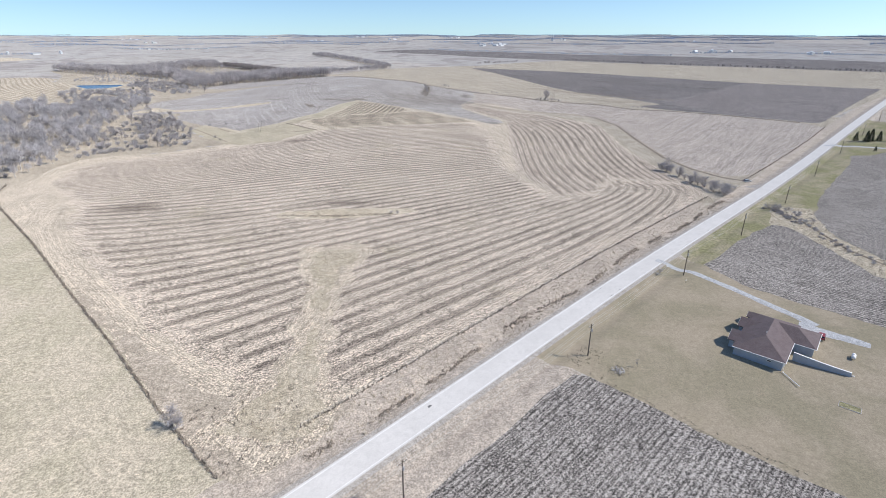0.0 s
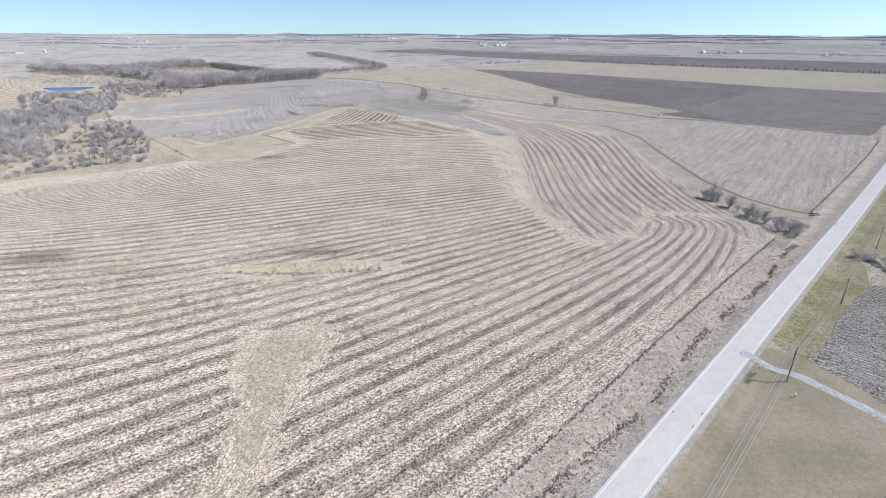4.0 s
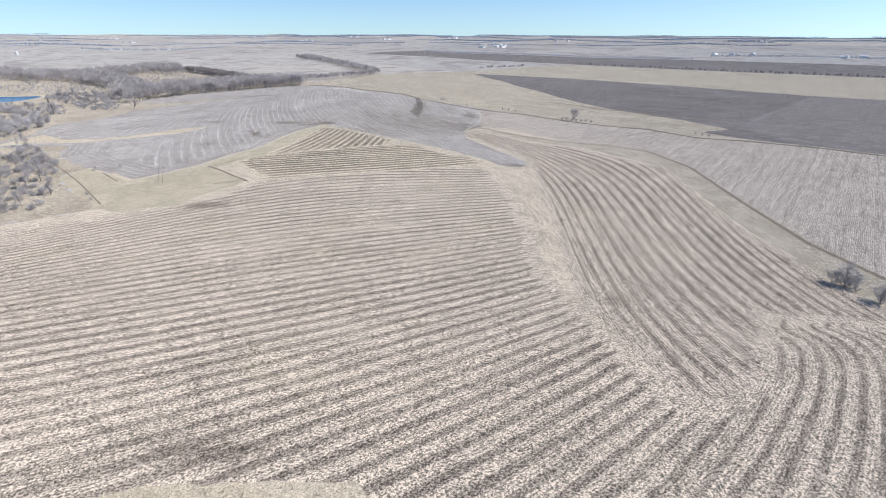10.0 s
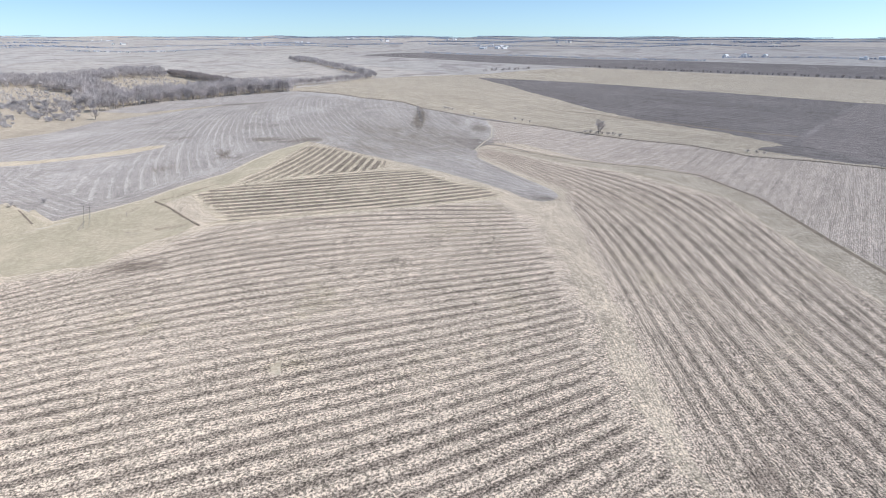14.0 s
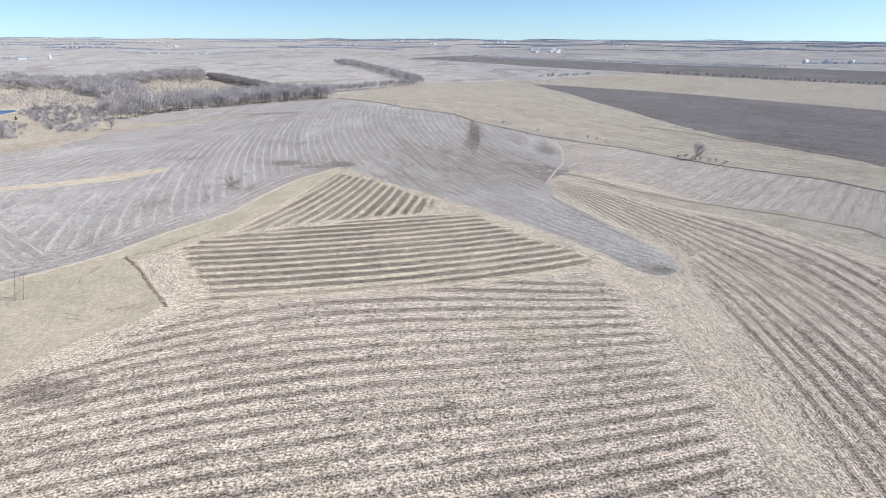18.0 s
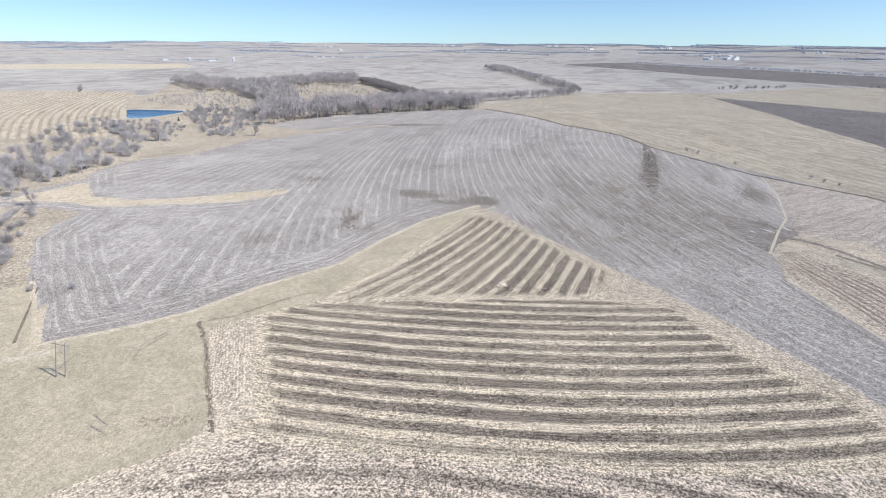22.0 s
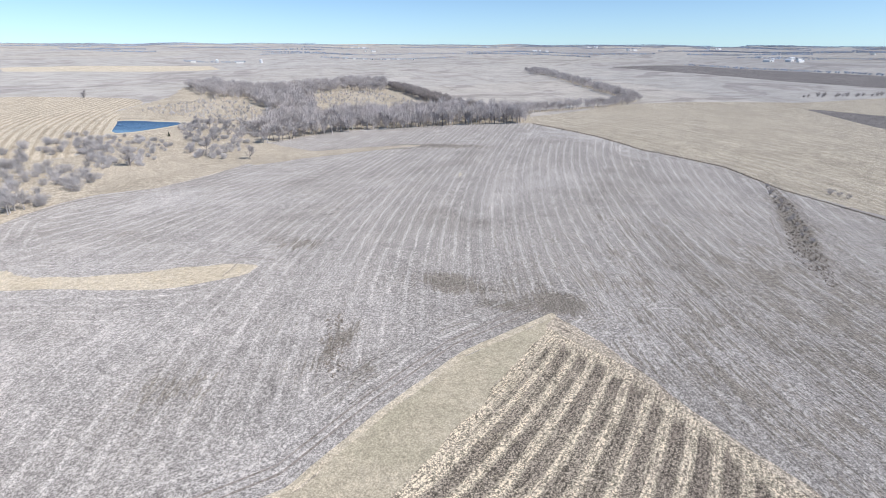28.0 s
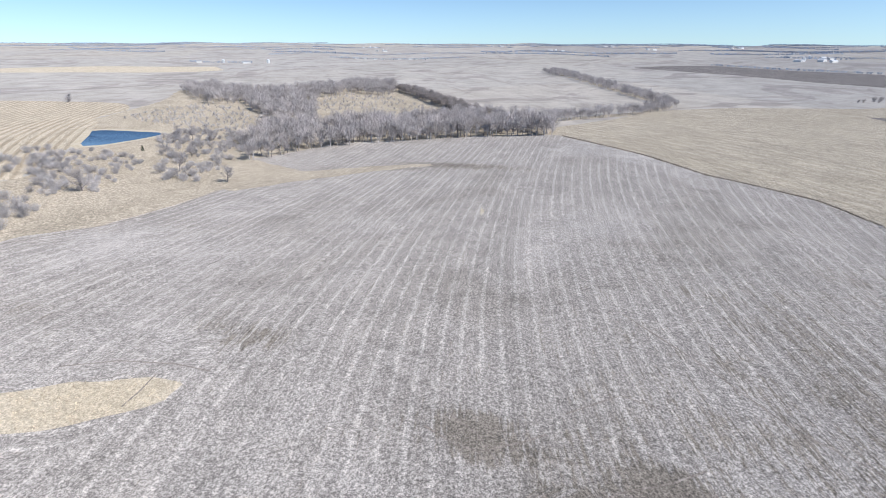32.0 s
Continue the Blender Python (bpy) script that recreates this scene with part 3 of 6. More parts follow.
DAMP_CORN = [(185, 770, 60, 8, 0.5), (-120, 418, 14, 7, 0.9), (-75, 434, 18, 4, 0.6), (-46, 252, 22, 5, 0.8), (-158, 250, 16, 9, 0.9), (160, 560, 20, 60, 0.4), (78, 330, 12, 8, 0.5), (60, 318, 8, 12, 0.5), (51, 500, 7, 5, 1.0)]


def damp_at(x, y):
    out = np.zeros(x.shape)
    for cx, cy, rx, ry, a in DAMP_GREY + DAMP_CORN:
        out = np.maximum(out, a * np.exp(-0.7 * (((x - cx) / rx) ** 2 + ((y - cy) / ry) ** 2)))
    return out


def ground_piece(name, tris, material, label, category, rows=None, outline=None):
    used, inv = np.unique(tris, return_inverse=True)
    x, y = PX[used], PY[used]
    me = bpy.data.meshes.new(name)
    me.from_pydata(np.stack([x, y, height(x, y)], 1).tolist(), [], inv.reshape(-1, 3).tolist())
    me.materials.append(material)
    me.shade_smooth()
    if rows is not None:
        at = me.attributes.new("rows", "FLOAT", "POINT")
        at.data.foreach_set("value", rows(x, y).astype(np.float32))
        wet = me.attributes.new("damp", "FLOAT", "POINT")
        wet.data.foreach_set("value", damp_at(x, y).astype(np.float32))
    if outline:
        rim = me.attributes.new("inset", "FLOAT", "POINT")
        rim.data.foreach_set("value", inside(x, y, outline).astype(np.float32))
    return tagged(new(name, me), label, category, kind="structure")


def piece(name, sdf, material, label, category, rows=None, outline=None):
    """Cuts its share out of the sheet of ground."""
    global TRIS
    keep, TRIS = cut(TRIS, sdf)
    if len(keep):
        return ground_piece(name, keep, material, label, category, rows, outline)


def across(a):
    """Rows that run along the direction of a degrees from x."""
    c, s = math.cos(radians(a)), math.sin(radians(a))
    return lambda x, y: -s * x + c * y


def rag(x, y, size):
    """A small wander, so that outlines of grass and soil are uneven."""
    return size * (np.sin(x * 0.31 + 1.3 * np.sin(y * 0.17)) + np.sin(y * 0.37 + 1.7 * np.sin(x * 0.13)) + 0.6 * np.sin(x * 0.83 + y * 0.71)) / 2.6


def area(name, outline, material, label, category, rows=None, wander=0.0, grow_by=0.0):
    return piece(name, inside(PX, PY, outline) + grow_by + (rag(PX, PY, wander) if wander else 0), material, label, category, rows, outline)


def strip(name, line, half, material, label, category, rows=None, wander=0.0):
    return piece(name, along(PX, PY, line, half) + (rag(PX, PY, wander) if wander else 0), material, label, category, rows)


def band(name, lo, hi, material, label, category, rows=None):
    """A strip along the road, lo to hi metres from its middle."""
    global TRIS
    more, less = cut(TRIS, (PX - PY) * 0.70711 - ROAD_V - lo)
    keep, over = cut(more, hi - (PX - PY) * 0.70711 + ROAD_V)
    TRIS = np.concatenate([less, over])
    if name:
        return ground_piece(name, keep, material, label, category, rows)
    TRIS = np.concatenate([TRIS, keep])


# the road, its paint and shoulders
band("edge_line", -3.12, -2.97, M_LINE, "white painted edge line on pale road", "road marking")
band("edge_line", 2.97, 3.12, M_LINE, "white painted edge line on pale road", "road marking")
band("centre_line", -0.07, 0.07, M_CENTRE, "faded centre line on pale road", "road marking")
band("road", -3.6, 3.6, M_ROAD, "pale two-lane country road, sun-bleached", "road")
band("shoulder", -5.0, -3.6, M_SHOULDER, "narrow gravel shoulder beside pale road", "road shoulder")
band("shoulder", 3.6, 5.0, M_SHOULDER, "narrow gravel shoulder beside pale road", "road shoulder")
for seam in (6.2, 8.0, 9.5, 11.0, 13.0):
    band("", -seam, seam, None, "", "")

# ---- ground, field by field ----
A_TERMS = [78.379, 11.024, -1.52, -1.12, -39.896, 5.703, 4.125, 1.079, -12.886, -1.206, 3.689, -2.539, -6.394, 0.108]
B_TERMS = [-5.928, 5.313, 6.793, 71.417, -11.12, -9.171, -10.878, -16.251, 56.035]
F_TERMS = [83.89, 9.387, -28.449, -15.295, -12.695]
E_TERMS = [-17.315, 10.637, 87.718, 35.057, 5.559]
N_TERMS = [30.932, -5.159, -0.471, 88.909, 7.179, -6.642, -2.662, -5.626, -2.693]


def rows_a(x, y):
    """Passes beside the road; at the far end they swing away from it."""
    turn = np.exp(-np.clip(301 + (x - 54) * 0.085 - y, 0, None) / 8.0) * ramp01((x - 60) / 25)
    return poly_rows(x, y, -20, 280, A_TERMS, 4) - 17 * turn


def rows_b(x, y):
    return poly_rows(x, y, 100, 430, B_TERMS, 3)


def rows_f(x, y):
    return poly_rows(x, y, -40, 500, F_TERMS, 2)


def rows_e(x, y):
    return poly_rows(x, y, -70, 550, E_TERMS, 2)


def rows_n(x, y):
    return poly_rows(x, y, -120, 680, N_TERMS, 3)


POND = [(-508, 777), (-532, 797), (-552, 815), (-564, 824), (-557, 832), (-540, 838), (-520, 842), (-502, 845), (-496, 838), (-497, 825), (-499, 806), (-499, 788)]
area("pond", POND, M_WATER, "small blue farm pond with pale banks", "pond")
piece("pond_bank", inside(PX, PY, POND) + 6, M_BANK, "pale bare bank round the farm pond", "bank")
ISLAND = [(-330, 552), (-300, 560), (-270, 562), (-240, 573), (-223, 578), (-207, 586), (-194, 599), (-195, 606), (-209, 602), (-225, 592), (-242, 582), (-262, 574), (-290, 572), (-320, 590)]
area("grass_island", ISLAND, M_CREAM, "pale dry grass waterway running into the grey field", "grass strip", wander=1.2)
STRAW_TONGUE = [(-400, 790), (-372, 762), (-340, 742), (-316, 738), (-300, 765), (-270, 800), (-240, 824), (-244, 829), (-280, 812), (-310, 790), (-345, 800), (-367, 806)]
area("grass_tongue", STRAW_TONGUE, M_ROUGH, "pale dry grass beside the wooded edge", "grass strip", wander=1.2)
BEAN_S = [(-96, 609), (-112, 583), (-120, 559), (-126, 535), (-143, 514), (-154, 495), (-167, 483), (-184, 470), (-226, 497), (-264, 524), (-270, 543), (-276, 555), (-237, 575), (-197, 597), (-197, 604), (-205, 607), (-239, 587), (-274, 572), (-305, 579), (-335, 602), (-343, 627), (-342, 650), (-324, 672), (-322, 712)]
BEAN_N = [(-326, 738), (-312, 773), (-340, 800), (-367, 806), (-344, 879), (-300, 903), (-252, 934), (-194, 950), (-124, 884), (-90, 842), (-44, 814), (-20, 781), (1, 766), (29, 757), (42, 745), (43, 706), (37, 662), (38, 647), (21, 610), (21, 583), (37, 552), (46, 536), (52, 526), (57, 516), (58.5, 508), (57, 501), (53, 496), (48, 494), (42, 496), (37, 501), (31, 511), (17, 525), (0, 539), (-18, 553), (-40, 568), (-62, 583), (-80, 599)]
DRAW = [(-26, 790), (-21, 778), (-18.5, 745), (-18, 705), (-20, 661), (-25, 670), (-30, 690), (-26, 726)]
MUD = [(1, 647), (16, 649), (26, 646), (38, 642), (34, 631), (26, 622), (20, 607), (14, 615), (9, 630)]
area("wet_draw", MUD, M_MUD, "dark wet mud where the draws meet", "bare soil", wander=2.2)
bean = inside(PX, PY, BEAN_S + BEAN_N)
bean_end = [(-92, 616)] + BEAN_S[:9]
piece("bean_headland", np.minimum(np.minimum(bean, 611 - PY), along(PX, PY, bean_end, 17.0) + rag(PX, PY, 2.0)), M_BEAN, "grey soybean stubble turned along the field's edge", "field", lambda x, y: -along(x, y, bean_end, 0.0))
bean_west = [(-184, 470), (-226, 497), (-264, 524), (-270, 543), (-276, 555)]
piece("bean_headland", np.minimum(inside(PX, PY, BEAN_S + BEAN_N), along(PX, PY, bean_west, 24.0) + rag(PX, PY, 2.5)), M_BEAN, "grey soybean stubble turned round the field's west end", "field", lambda x, y: -along(x, y, bean_west, 0.0))
bean_north = [(-305, 579), (-335, 602), (-343, 627), (-342, 650), (-324, 672)]
piece("bean_headland", np.minimum(inside(PX, PY, BEAN_S + BEAN_N), along(PX, PY, bean_north, 16.0) + rag(PX, PY, 2.5)), M_BEAN, "grey soybean stubble turned round the field's edge", "field", lambda x, y: -along(x, y, bean_north, 0.0))
isle = ISLAND[:8]
piece("bean_headland", np.minimum(np.minimum(inside(PX, PY, BEAN_S + BEAN_N), -200 - PX), along(PX, PY, isle, 21.0) + rag(PX, PY, 2.0)), M_BEAN, "grey soybean stubble turned round the waterway", "field", lambda x, y: -along(x, y, isle, 0.0))
area("bean_field", BEAN_S + BEAN_N, M_BEAN, "grey soybean stubble with pale curved machine tracks", "field", rows_n, wander=0.8)
piece("bean_headland", inside(PX, PY, ISLAND) + 9, M_BEAN, "grey soybean stubble beside the waterway", "field", lambda x, y: -along(x, y, isle, 0.0))
GRASS = [(-177, 424), (-205, 449), (-234, 479), (-226, 497), (-184, 470), (-167, 483), (-154, 495), (-143, 514), (-126, 535), (-120, 559), (-112, 583), (-96, 609), (-97, 600), (-104, 563), (-111, 532), (-121, 511), (-132, 500), (-144, 490), (-132, 478), (-119, 465), (-111, 457), (-118, 447), (-130, 437), (-134, 422), (-165, 416)]
area("grass_patch", GRASS, M_GRASSPATCH, "olive grass patch between stubble and grey field", "grass", wander=1.2)
WATERWAY = [(25, 620), (63, 614), (91, 596), (118, 584), (141, 582), (152, 566), (164, 541), (167, 521), (168, 440), (166, 382), (171, 348), (184, 330), (172, 300), (158, 288), (152, 310), (150, 326), (147, 344), (148, 366), (145, 396), (148, 439), (153, 513), (124, 551), (110, 566), (85, 578), (59, 598)]
area("grass_waterway", WATERWAY, M_WATERWAY, "dry grass waterway between stubble fields", "grass strip", wander=1.6)
ISLE_1 = [(-57, 187), (-57, 196), (-47, 200), (-30, 200), (-23, 196), (-30, 190), (-34, 180), (-36, 166), (-36, 148), (-34, 128), (-27, 104), (-26, 92), (-42, 86), (-58, 94), (-52, 106), (-46, 128), (-48, 150), (-51, 172)]
piece("weedy_draw", inside(PX, PY, ISLE_1) - 4.0 + rag(PX, PY, 3.0), M_TALLGRASS, "weedy dry grass draw in corn stubble", "grass strip")
piece("trampled_stubble", inside(PX, PY, ISLE_1) + rag(PX, PY, 4.0), M_HEAD, "pale trampled corn stubble round the weedy draw", "field", across(80))
ISLE_2 = [(-81, 233), (-78, 238), (-63, 241.5), (-39, 244), (-16, 243.6), (-12, 240), (-24, 235), (-37, 232.5), (-49, 229.5), (-74, 229.5)]
area("grass_mound", ISLE_2, M_CREAM, "pale dry grass island in corn stubble", "grass strip", wander=1.2)
E_OUT = [(-96, 600), (-78, 591), (-57, 576), (-44, 566), (-37, 560), (-40, 541), (-119, 512), (-107, 540)]
area("corn_field_apex", E_OUT, M_CORN_DARK, "corn stubble point with dark and pale strips", "field", rows_e, wander=1.0, grow_by=2.0)
F_OUT = [(-111, 458), (-60, 467), (-20, 478), (22, 495), (27, 505), (18, 514), (1, 523), (-18, 545), (-40, 541), (-80, 527), (-119, 512), (-131, 501), (-114, 479), (-100, 462)]
area("corn_field_upper", F_OUT, M_CORN_DARK, "corn stubble with dark and pale strips", "field", rows_f, wander=1.2, grow_by=2.0)
A_OUT = [(-64, 122), (-87, 138), (-124, 173), (-147, 196), (-173, 226), (-189, 258), (-235, 303), (-250, 345), (-245, 366), (-215, 386), (-190, 402), (-160, 408), (-130, 418), (-113, 438), (-104, 455), (-60, 467), (-20, 478), (22, 493), (36, 468), (39, 422), (39, 366), (37, 343), (41, 320), (46, 307), (50, 297), (59, 265), (85, 276), (105, 314), (129, 313), (152, 309), (148, 287), (132, 266), (20, 154), (-20, 114), (-40, 108)]
area("corn_field", A_OUT, M_CORN, "harvested corn stubble in curved pale and dark strips", "field", rows_a, wander=2.2, grow_by=2.0)
B_OUT = [(62, 500), (61, 472), (54, 410), (51, 355), (48, 321), (56, 292), (62, 270), (83, 280), (103, 316), (152, 311), (147, 330), (144, 344), (145, 366), (141, 396), (144, 439), (149, 510), (121, 546), (105, 562), (82, 574), (56, 592), (30, 612), (24, 604), (24, 590), (40, 556), (56, 536), (68, 520)]
area("corn_field_slope", B_OUT, M_CORN_SLOPE, "corn stubble strips running down the slope", "field", rows_b, wander=1.2, grow_by=2.0)
HEADLAND = [(-38, 93), (40, 171), (150, 281), (160, 300), (160, 520), (60, 640), (-60, 640), (-112, 640), (-150, 500), (-112, 457), (-140, 420), (-174, 424), (-193, 413), (-223, 396), (-252, 387), (-266, 372), (-267, 350), (-262, 327), (-261, 305), (-250, 280), (-230, 256), (-173, 203), (-132, 163), (-98, 131), (-68, 101), (-50, 85)]
WEEDY_CORNER = [(-133, 163), (-104, 136), (-84, 117), (-68, 101), (-46, 79), (-32, 90), (-20, 106), (-30, 107), (-44, 104), (-55, 106), (-64, 110), (-82, 126), (-102, 140), (-131, 165)]
area("grass_margin", WEEDY_CORNER, M_DITCH, "brown dead weeds along the fence and field corner", "grass", wander=1.6)
area("headland", HEADLAND, M_HEAD, "pale corn stubble headland round the strips", "field", lambda x, y: np.maximum.reduce([inside(x, y, f) for f in (A_OUT, B_OUT, E_OUT, F_OUT)]), wander=0.6)
MARGIN = [(-185, 400), (-95, 430), (-80, 520), (-90, 625), (-130, 560), (-165, 500)]
area("grass_margin", MARGIN, M_GRASSPATCH, "olive grass margin beside the stubble", "grass")
G_OUT = [(20, 625), (63, 614), (91, 596), (118, 584), (141, 580), (152, 564), (164, 541), (167, 440), (166, 382), (171, 348), (184, 330), (200, 331), (353, 484), (345, 505), (292, 559), (249, 590), (217, 606), (192, 646), (146, 678), (90, 727), (46, 742), (30, 757), (44, 706), (38, 655)]
area("stubble_field_east", G_OUT, M_CORN_FAR, "plain pale corn stubble below the fence line", "field", across(52), wander=0.8)
GREY_1 = [(271, 641), (365, 740), (480, 849), (560, 800), (620, 760), (360, 500), (297, 562)]
area("grey_field", GREY_1, M_DARKMID, "grey tilled part of the dark far field", "field", across(-48), wander=2.0)
CATCH = [(140, 262), (220, 345), (205, 352), (148, 350)]
area("grass_margin", CATCH, M_WATERWAY, "dry grass round the field entrance", "grass")
CATCH = [(325, 455), (400, 530), (345, 570), (290, 565)]
area("grass_margin", CATCH, M_TAN, "dry stubble margin beside the road", "field", across(52))
DARK_1 = [(61, 1221), (231, 1099), (369, 973), (480, 855), (560, 800), (620, 760), (360, 500), (297, 562), (256, 596), (231, 630), (262, 641), (240, 696), (199, 760), (161, 827), (111, 941)]
area("dark_field", DARK_1, M_DARK, "dark tilled field on the far slope", "field", across(-48), wander=2.0)
DARK_2 = [(-255, 2016), (-59, 2223), (224, 2030), (421, 1832), (695, 1686), (1000, 1420), (1150, 1290), (1040, 1140), (900, 1060), (768, 1155), (658, 1242), (528, 1329), (331, 1483), (103, 1651), (-32, 1831)]
area("dark_field", DARK_2, M_DARK, "dark tilled field beyond the tan slope", "field", across(-48), wander=4.0)
TAN = [(-191, 949), (-124, 884), (-90, 842), (-44, 816), (-20, 782), (30, 759), (90, 728), (146, 679), (192, 647), (217, 607), (249, 591), (292, 560), (360, 500), (1000, 1080), (900, 1060), (768, 1155), (522, 1320), (326, 1464), (225, 1430), (77, 1290), (-60, 1235), (-123, 1180), (-170, 1060), (-205, 990)]
area("tan_field", TAN, M_TAN, "smooth tan stubble slope behind the fence", "field", across(-40), wander=2.0)
STRAWFIELD = [(-447, 706), (-513, 778), (-586, 846), (-629, 870), (-660, 930), (-716, 965), (-745, 968), (-886, 926), (-950, 800), (-760, 600), (-510, 650), (-478, 680), (-456, 688)]
area("straw_field", STRAWFIELD, M_STRAWFIELD, "straw-coloured field with pale rows", "field", lambda x, y: 0.68 * x + 0.73 * y + 14 * np.sin((x - y) * 0.008), wander=2.0)
CREAM_FIELD = [(-1403, 1179), (-1135, 1409), (-1099, 1482), (-1278, 1626), (-1635, 1297)]
area("straw_field", CREAM_FIELD, M_CREAM, "pale cream stubble field far behind the pond", "field", wander=3.0)
PASTURE = [(-222, 255), (-168, 205), (-127, 165), (-93, 133), (-63, 103), (-45, 83), (-66, 62), (-140, -14), (-420, 60), (-420, 300), (-330, 318), (-258, 268)]
area("pasture", PASTURE, M_PASTURE, "closely grazed pale green pasture", "pasture", wander=0.6)
CORNER = [(-80, 60), (-15, 60), (-15, 112), (-80, 112)]
area("grass_margin", CORNER, M_VERGE, "rough brown grass in the field corner", "grass")
NEAR_TILLED = [(37, 119), (47, 110), (67, 91), (79, 81), (160, 4), (40, -120), (-110, -35), (-42, 40), (-2, 79)]
area("tilled_field", NEAR_TILLED, M_TILLED, "dark grey tilled crop field beside the lawn", "field", across(45), wander=0.8)
R1 = [(104, 187), (136, 217), (159, 236), (166, 233), (167, 216), (167, 179), (226, 120), (190, 95), (142, 142), (113, 168)]
area("tilled_field", R1, M_TILLED, "dark grey tilled field beside the driveway", "field", across(-38), wander=0.8)
R2 = [(214, 282), (290, 362), (302, 380), (318, 378), (336, 388), (460, 280), (300, 110), (246, 128), (183, 190), (180, 220), (191, 252), (200, 262)]
area("tilled_field", R2, M_TILLED, "dark grey tilled field with pale tracks", "field", across(-42), wander=0.8)
CREEK = [(159, 236), (176, 264), (196, 262), (191, 252), (180, 220), (183, 190), (246, 128), (226, 120), (167, 179), (167, 216), (166, 233)]
area("creek_grass", CREEK, M_TALLGRASS, "pale tall dry grass along a small creek", "grass strip", wander=1.5)
LAWN = [(90, 190), (26, 125), (36, 120), (79, 81), (160, 4), (270, 70), (190, 95), (142, 142), (113, 168), (104, 187), (98, 194)]
area("lawn", LAWN, M_LAWN, "short winter lawn round the house", "lawn", wander=0.3)
band("verge", -18.2, -5.0, M_VERGE, "rough dry grass ditch beside the road", "verge")
GREEN = [(108, 180), (142, 213), (164, 232), (180, 260), (205, 256), (224, 274), (300, 352), (314, 372), (345, 382), (435, 462), (410, 530), (250, 360), (94, 205)]
area("green_verge", GREEN, M_VERGEGREEN, "greening grass verge beside the road", "verge", wander=0.8)
band("verge", 5.0, 18.0, M_VERGE, "rough dry grass verge under the power line", "verge")
YARD = [(-75, -10), (10, 75), (420, 485), (500, 300), (330, 60), (170, -60), (40, -150)]
area("yard_grass", YARD, M_YARD, "dry tan grass between fields and road", "grass", wander=0.6)
CREEK_LINE = [(-394, 1771), (-331, 1650), (-246, 1481), (-184, 1351), (-140, 1268), (-127, 1213), (-142, 1147), (-167, 1104), (-204, 1057), (-225, 1036)]
strip("rough_grass", CREEK_LINE, 9, M_ROUGH, "tan grass under the creek woodland", "grass", wander=3.0)
ROUGH = [(-225, 250), (-262, 345), (-246, 384), (-193, 413), (-174, 426), (-205, 449), (-234, 479), (-226, 497), (-264, 524), (-276, 555), (-327, 602), (-326, 628), (-300, 676), (-316, 734), (-308, 773), (-367, 804), (-344, 879), (-252, 934), (-190, 950), (-205, 1000), (-215, 1045), (-270, 1060), (-390, 1180), (-490, 1245), (-550, 1320), (-620, 1320), (-720, 1140), (-810, 1185), (-800, 1110), (-700, 1000), (-620, 860), (-500, 768), (-447, 706), (-456, 688), (-478, 680), (-510, 650), (-760, 600), (-640, 480), (-520, 420), (-420, 290), (-330, 312), (-255, 262)]
area("rough_grass", ROUGH, M_ROUGH, "rough tan grass under scrub and woodland", "grass", wander=3.0)
ground_piece("ground", TRIS, M_OPEN, "open grey-brown farmland to the horizon", "farmland")


def draped(name, line, widths, material, label, category, lift=0.06, kind="structure"):
    """A thin strip laid over the ground along a line."""
    pts = []
    for (ax, ay), (bx, by) in zip(line[:-1], line[1:]):
        n = max(1, int(math.hypot(bx - ax, by - ay) / 2.0))
        pts += [(ax + (bx - ax) * k / n, ay + (by - ay) * k / n) for k in range(n)]
    pts.append(line[-1])
    vs, fs = [], []
    for k, (x, y) in enumerate(pts):
        (ax, ay), (bx, by) = pts[max(k - 1, 0)], pts[min(k + 1, len(pts) - 1)]
        dx, dy = bx - ax, by - ay
        d = math.hypot(dx, dy)
        w = widths[0] + (widths[1] - widths[0]) * k / (len(pts) - 1)
        w *= 1 + 0.12 * math.sin(k * 1.7) * math.sin(k * 0.6 + 1)
        for s in (-1, -0.5, 0, 0.5, 1):
            px, py = x - dy / d * w * s, y + dx / d * w * s
            vs.append((px, py, gz(px, py) + (lift if abs(s) < 1 else 0.01)))
    for k in range(len(pts) - 1):
        for j in range(4):
            a = k * 5 + j
            fs.append((a, a + 1, a + 6, a + 5))
    return tagged(link(name, vs, fs, material, smooth=True), label, category, kind=kind)


draped("driveway", [(86, 190), (91, 185), (97, 180), (106, 167), (113, 155), (117, 149), (120, 143)], (1.4, 1.7), M_GRAVEL, "pale grey gravel driveway across the lawn", "driveway", 0.1)
draped("driveway", [(114, 143), (119, 139.5), (125, 135.5), (129, 132)], (3.4, 1.6), M_GRAVEL, "pale gravel parking pad beside the garage", "driveway", 0.13)
draped("driveway", [(304, 412), (318, 412), (343, 398), (420, 350)], (2.2, 2.0), M_GRAVEL, "pale gravel lane to a farmstead", "driveway", 0.1)
draped("field_entrance", [(187, 302), (195, 309)], (4.5, 3.0), M_SHOULDER, "bare dirt field entrance beside the road", "driveway", 0.1)
draped("ditch", [(-179, 430), (-198, 451), (-218, 472), (-240, 493), (-262, 513)], (0.45, 0.4), M_DARKSOIL, "dark narrow eroded ditch", "ditch", 0.05)
draped("ditch", [(-192, 469), (-206, 482), (-220, 495)], (0.45, 0.35), M_DARKSOIL, "dark narrow eroded ditch", "ditch", 0.05)
draped("ditch", [(164, 380), (166, 440), (170, 513), (158, 560), (131, 577), (87, 593), (45, 618)], (1.3, 0.9), M_DARKSOIL, "dark soil line along the grass waterway", "ditch", 0.05)
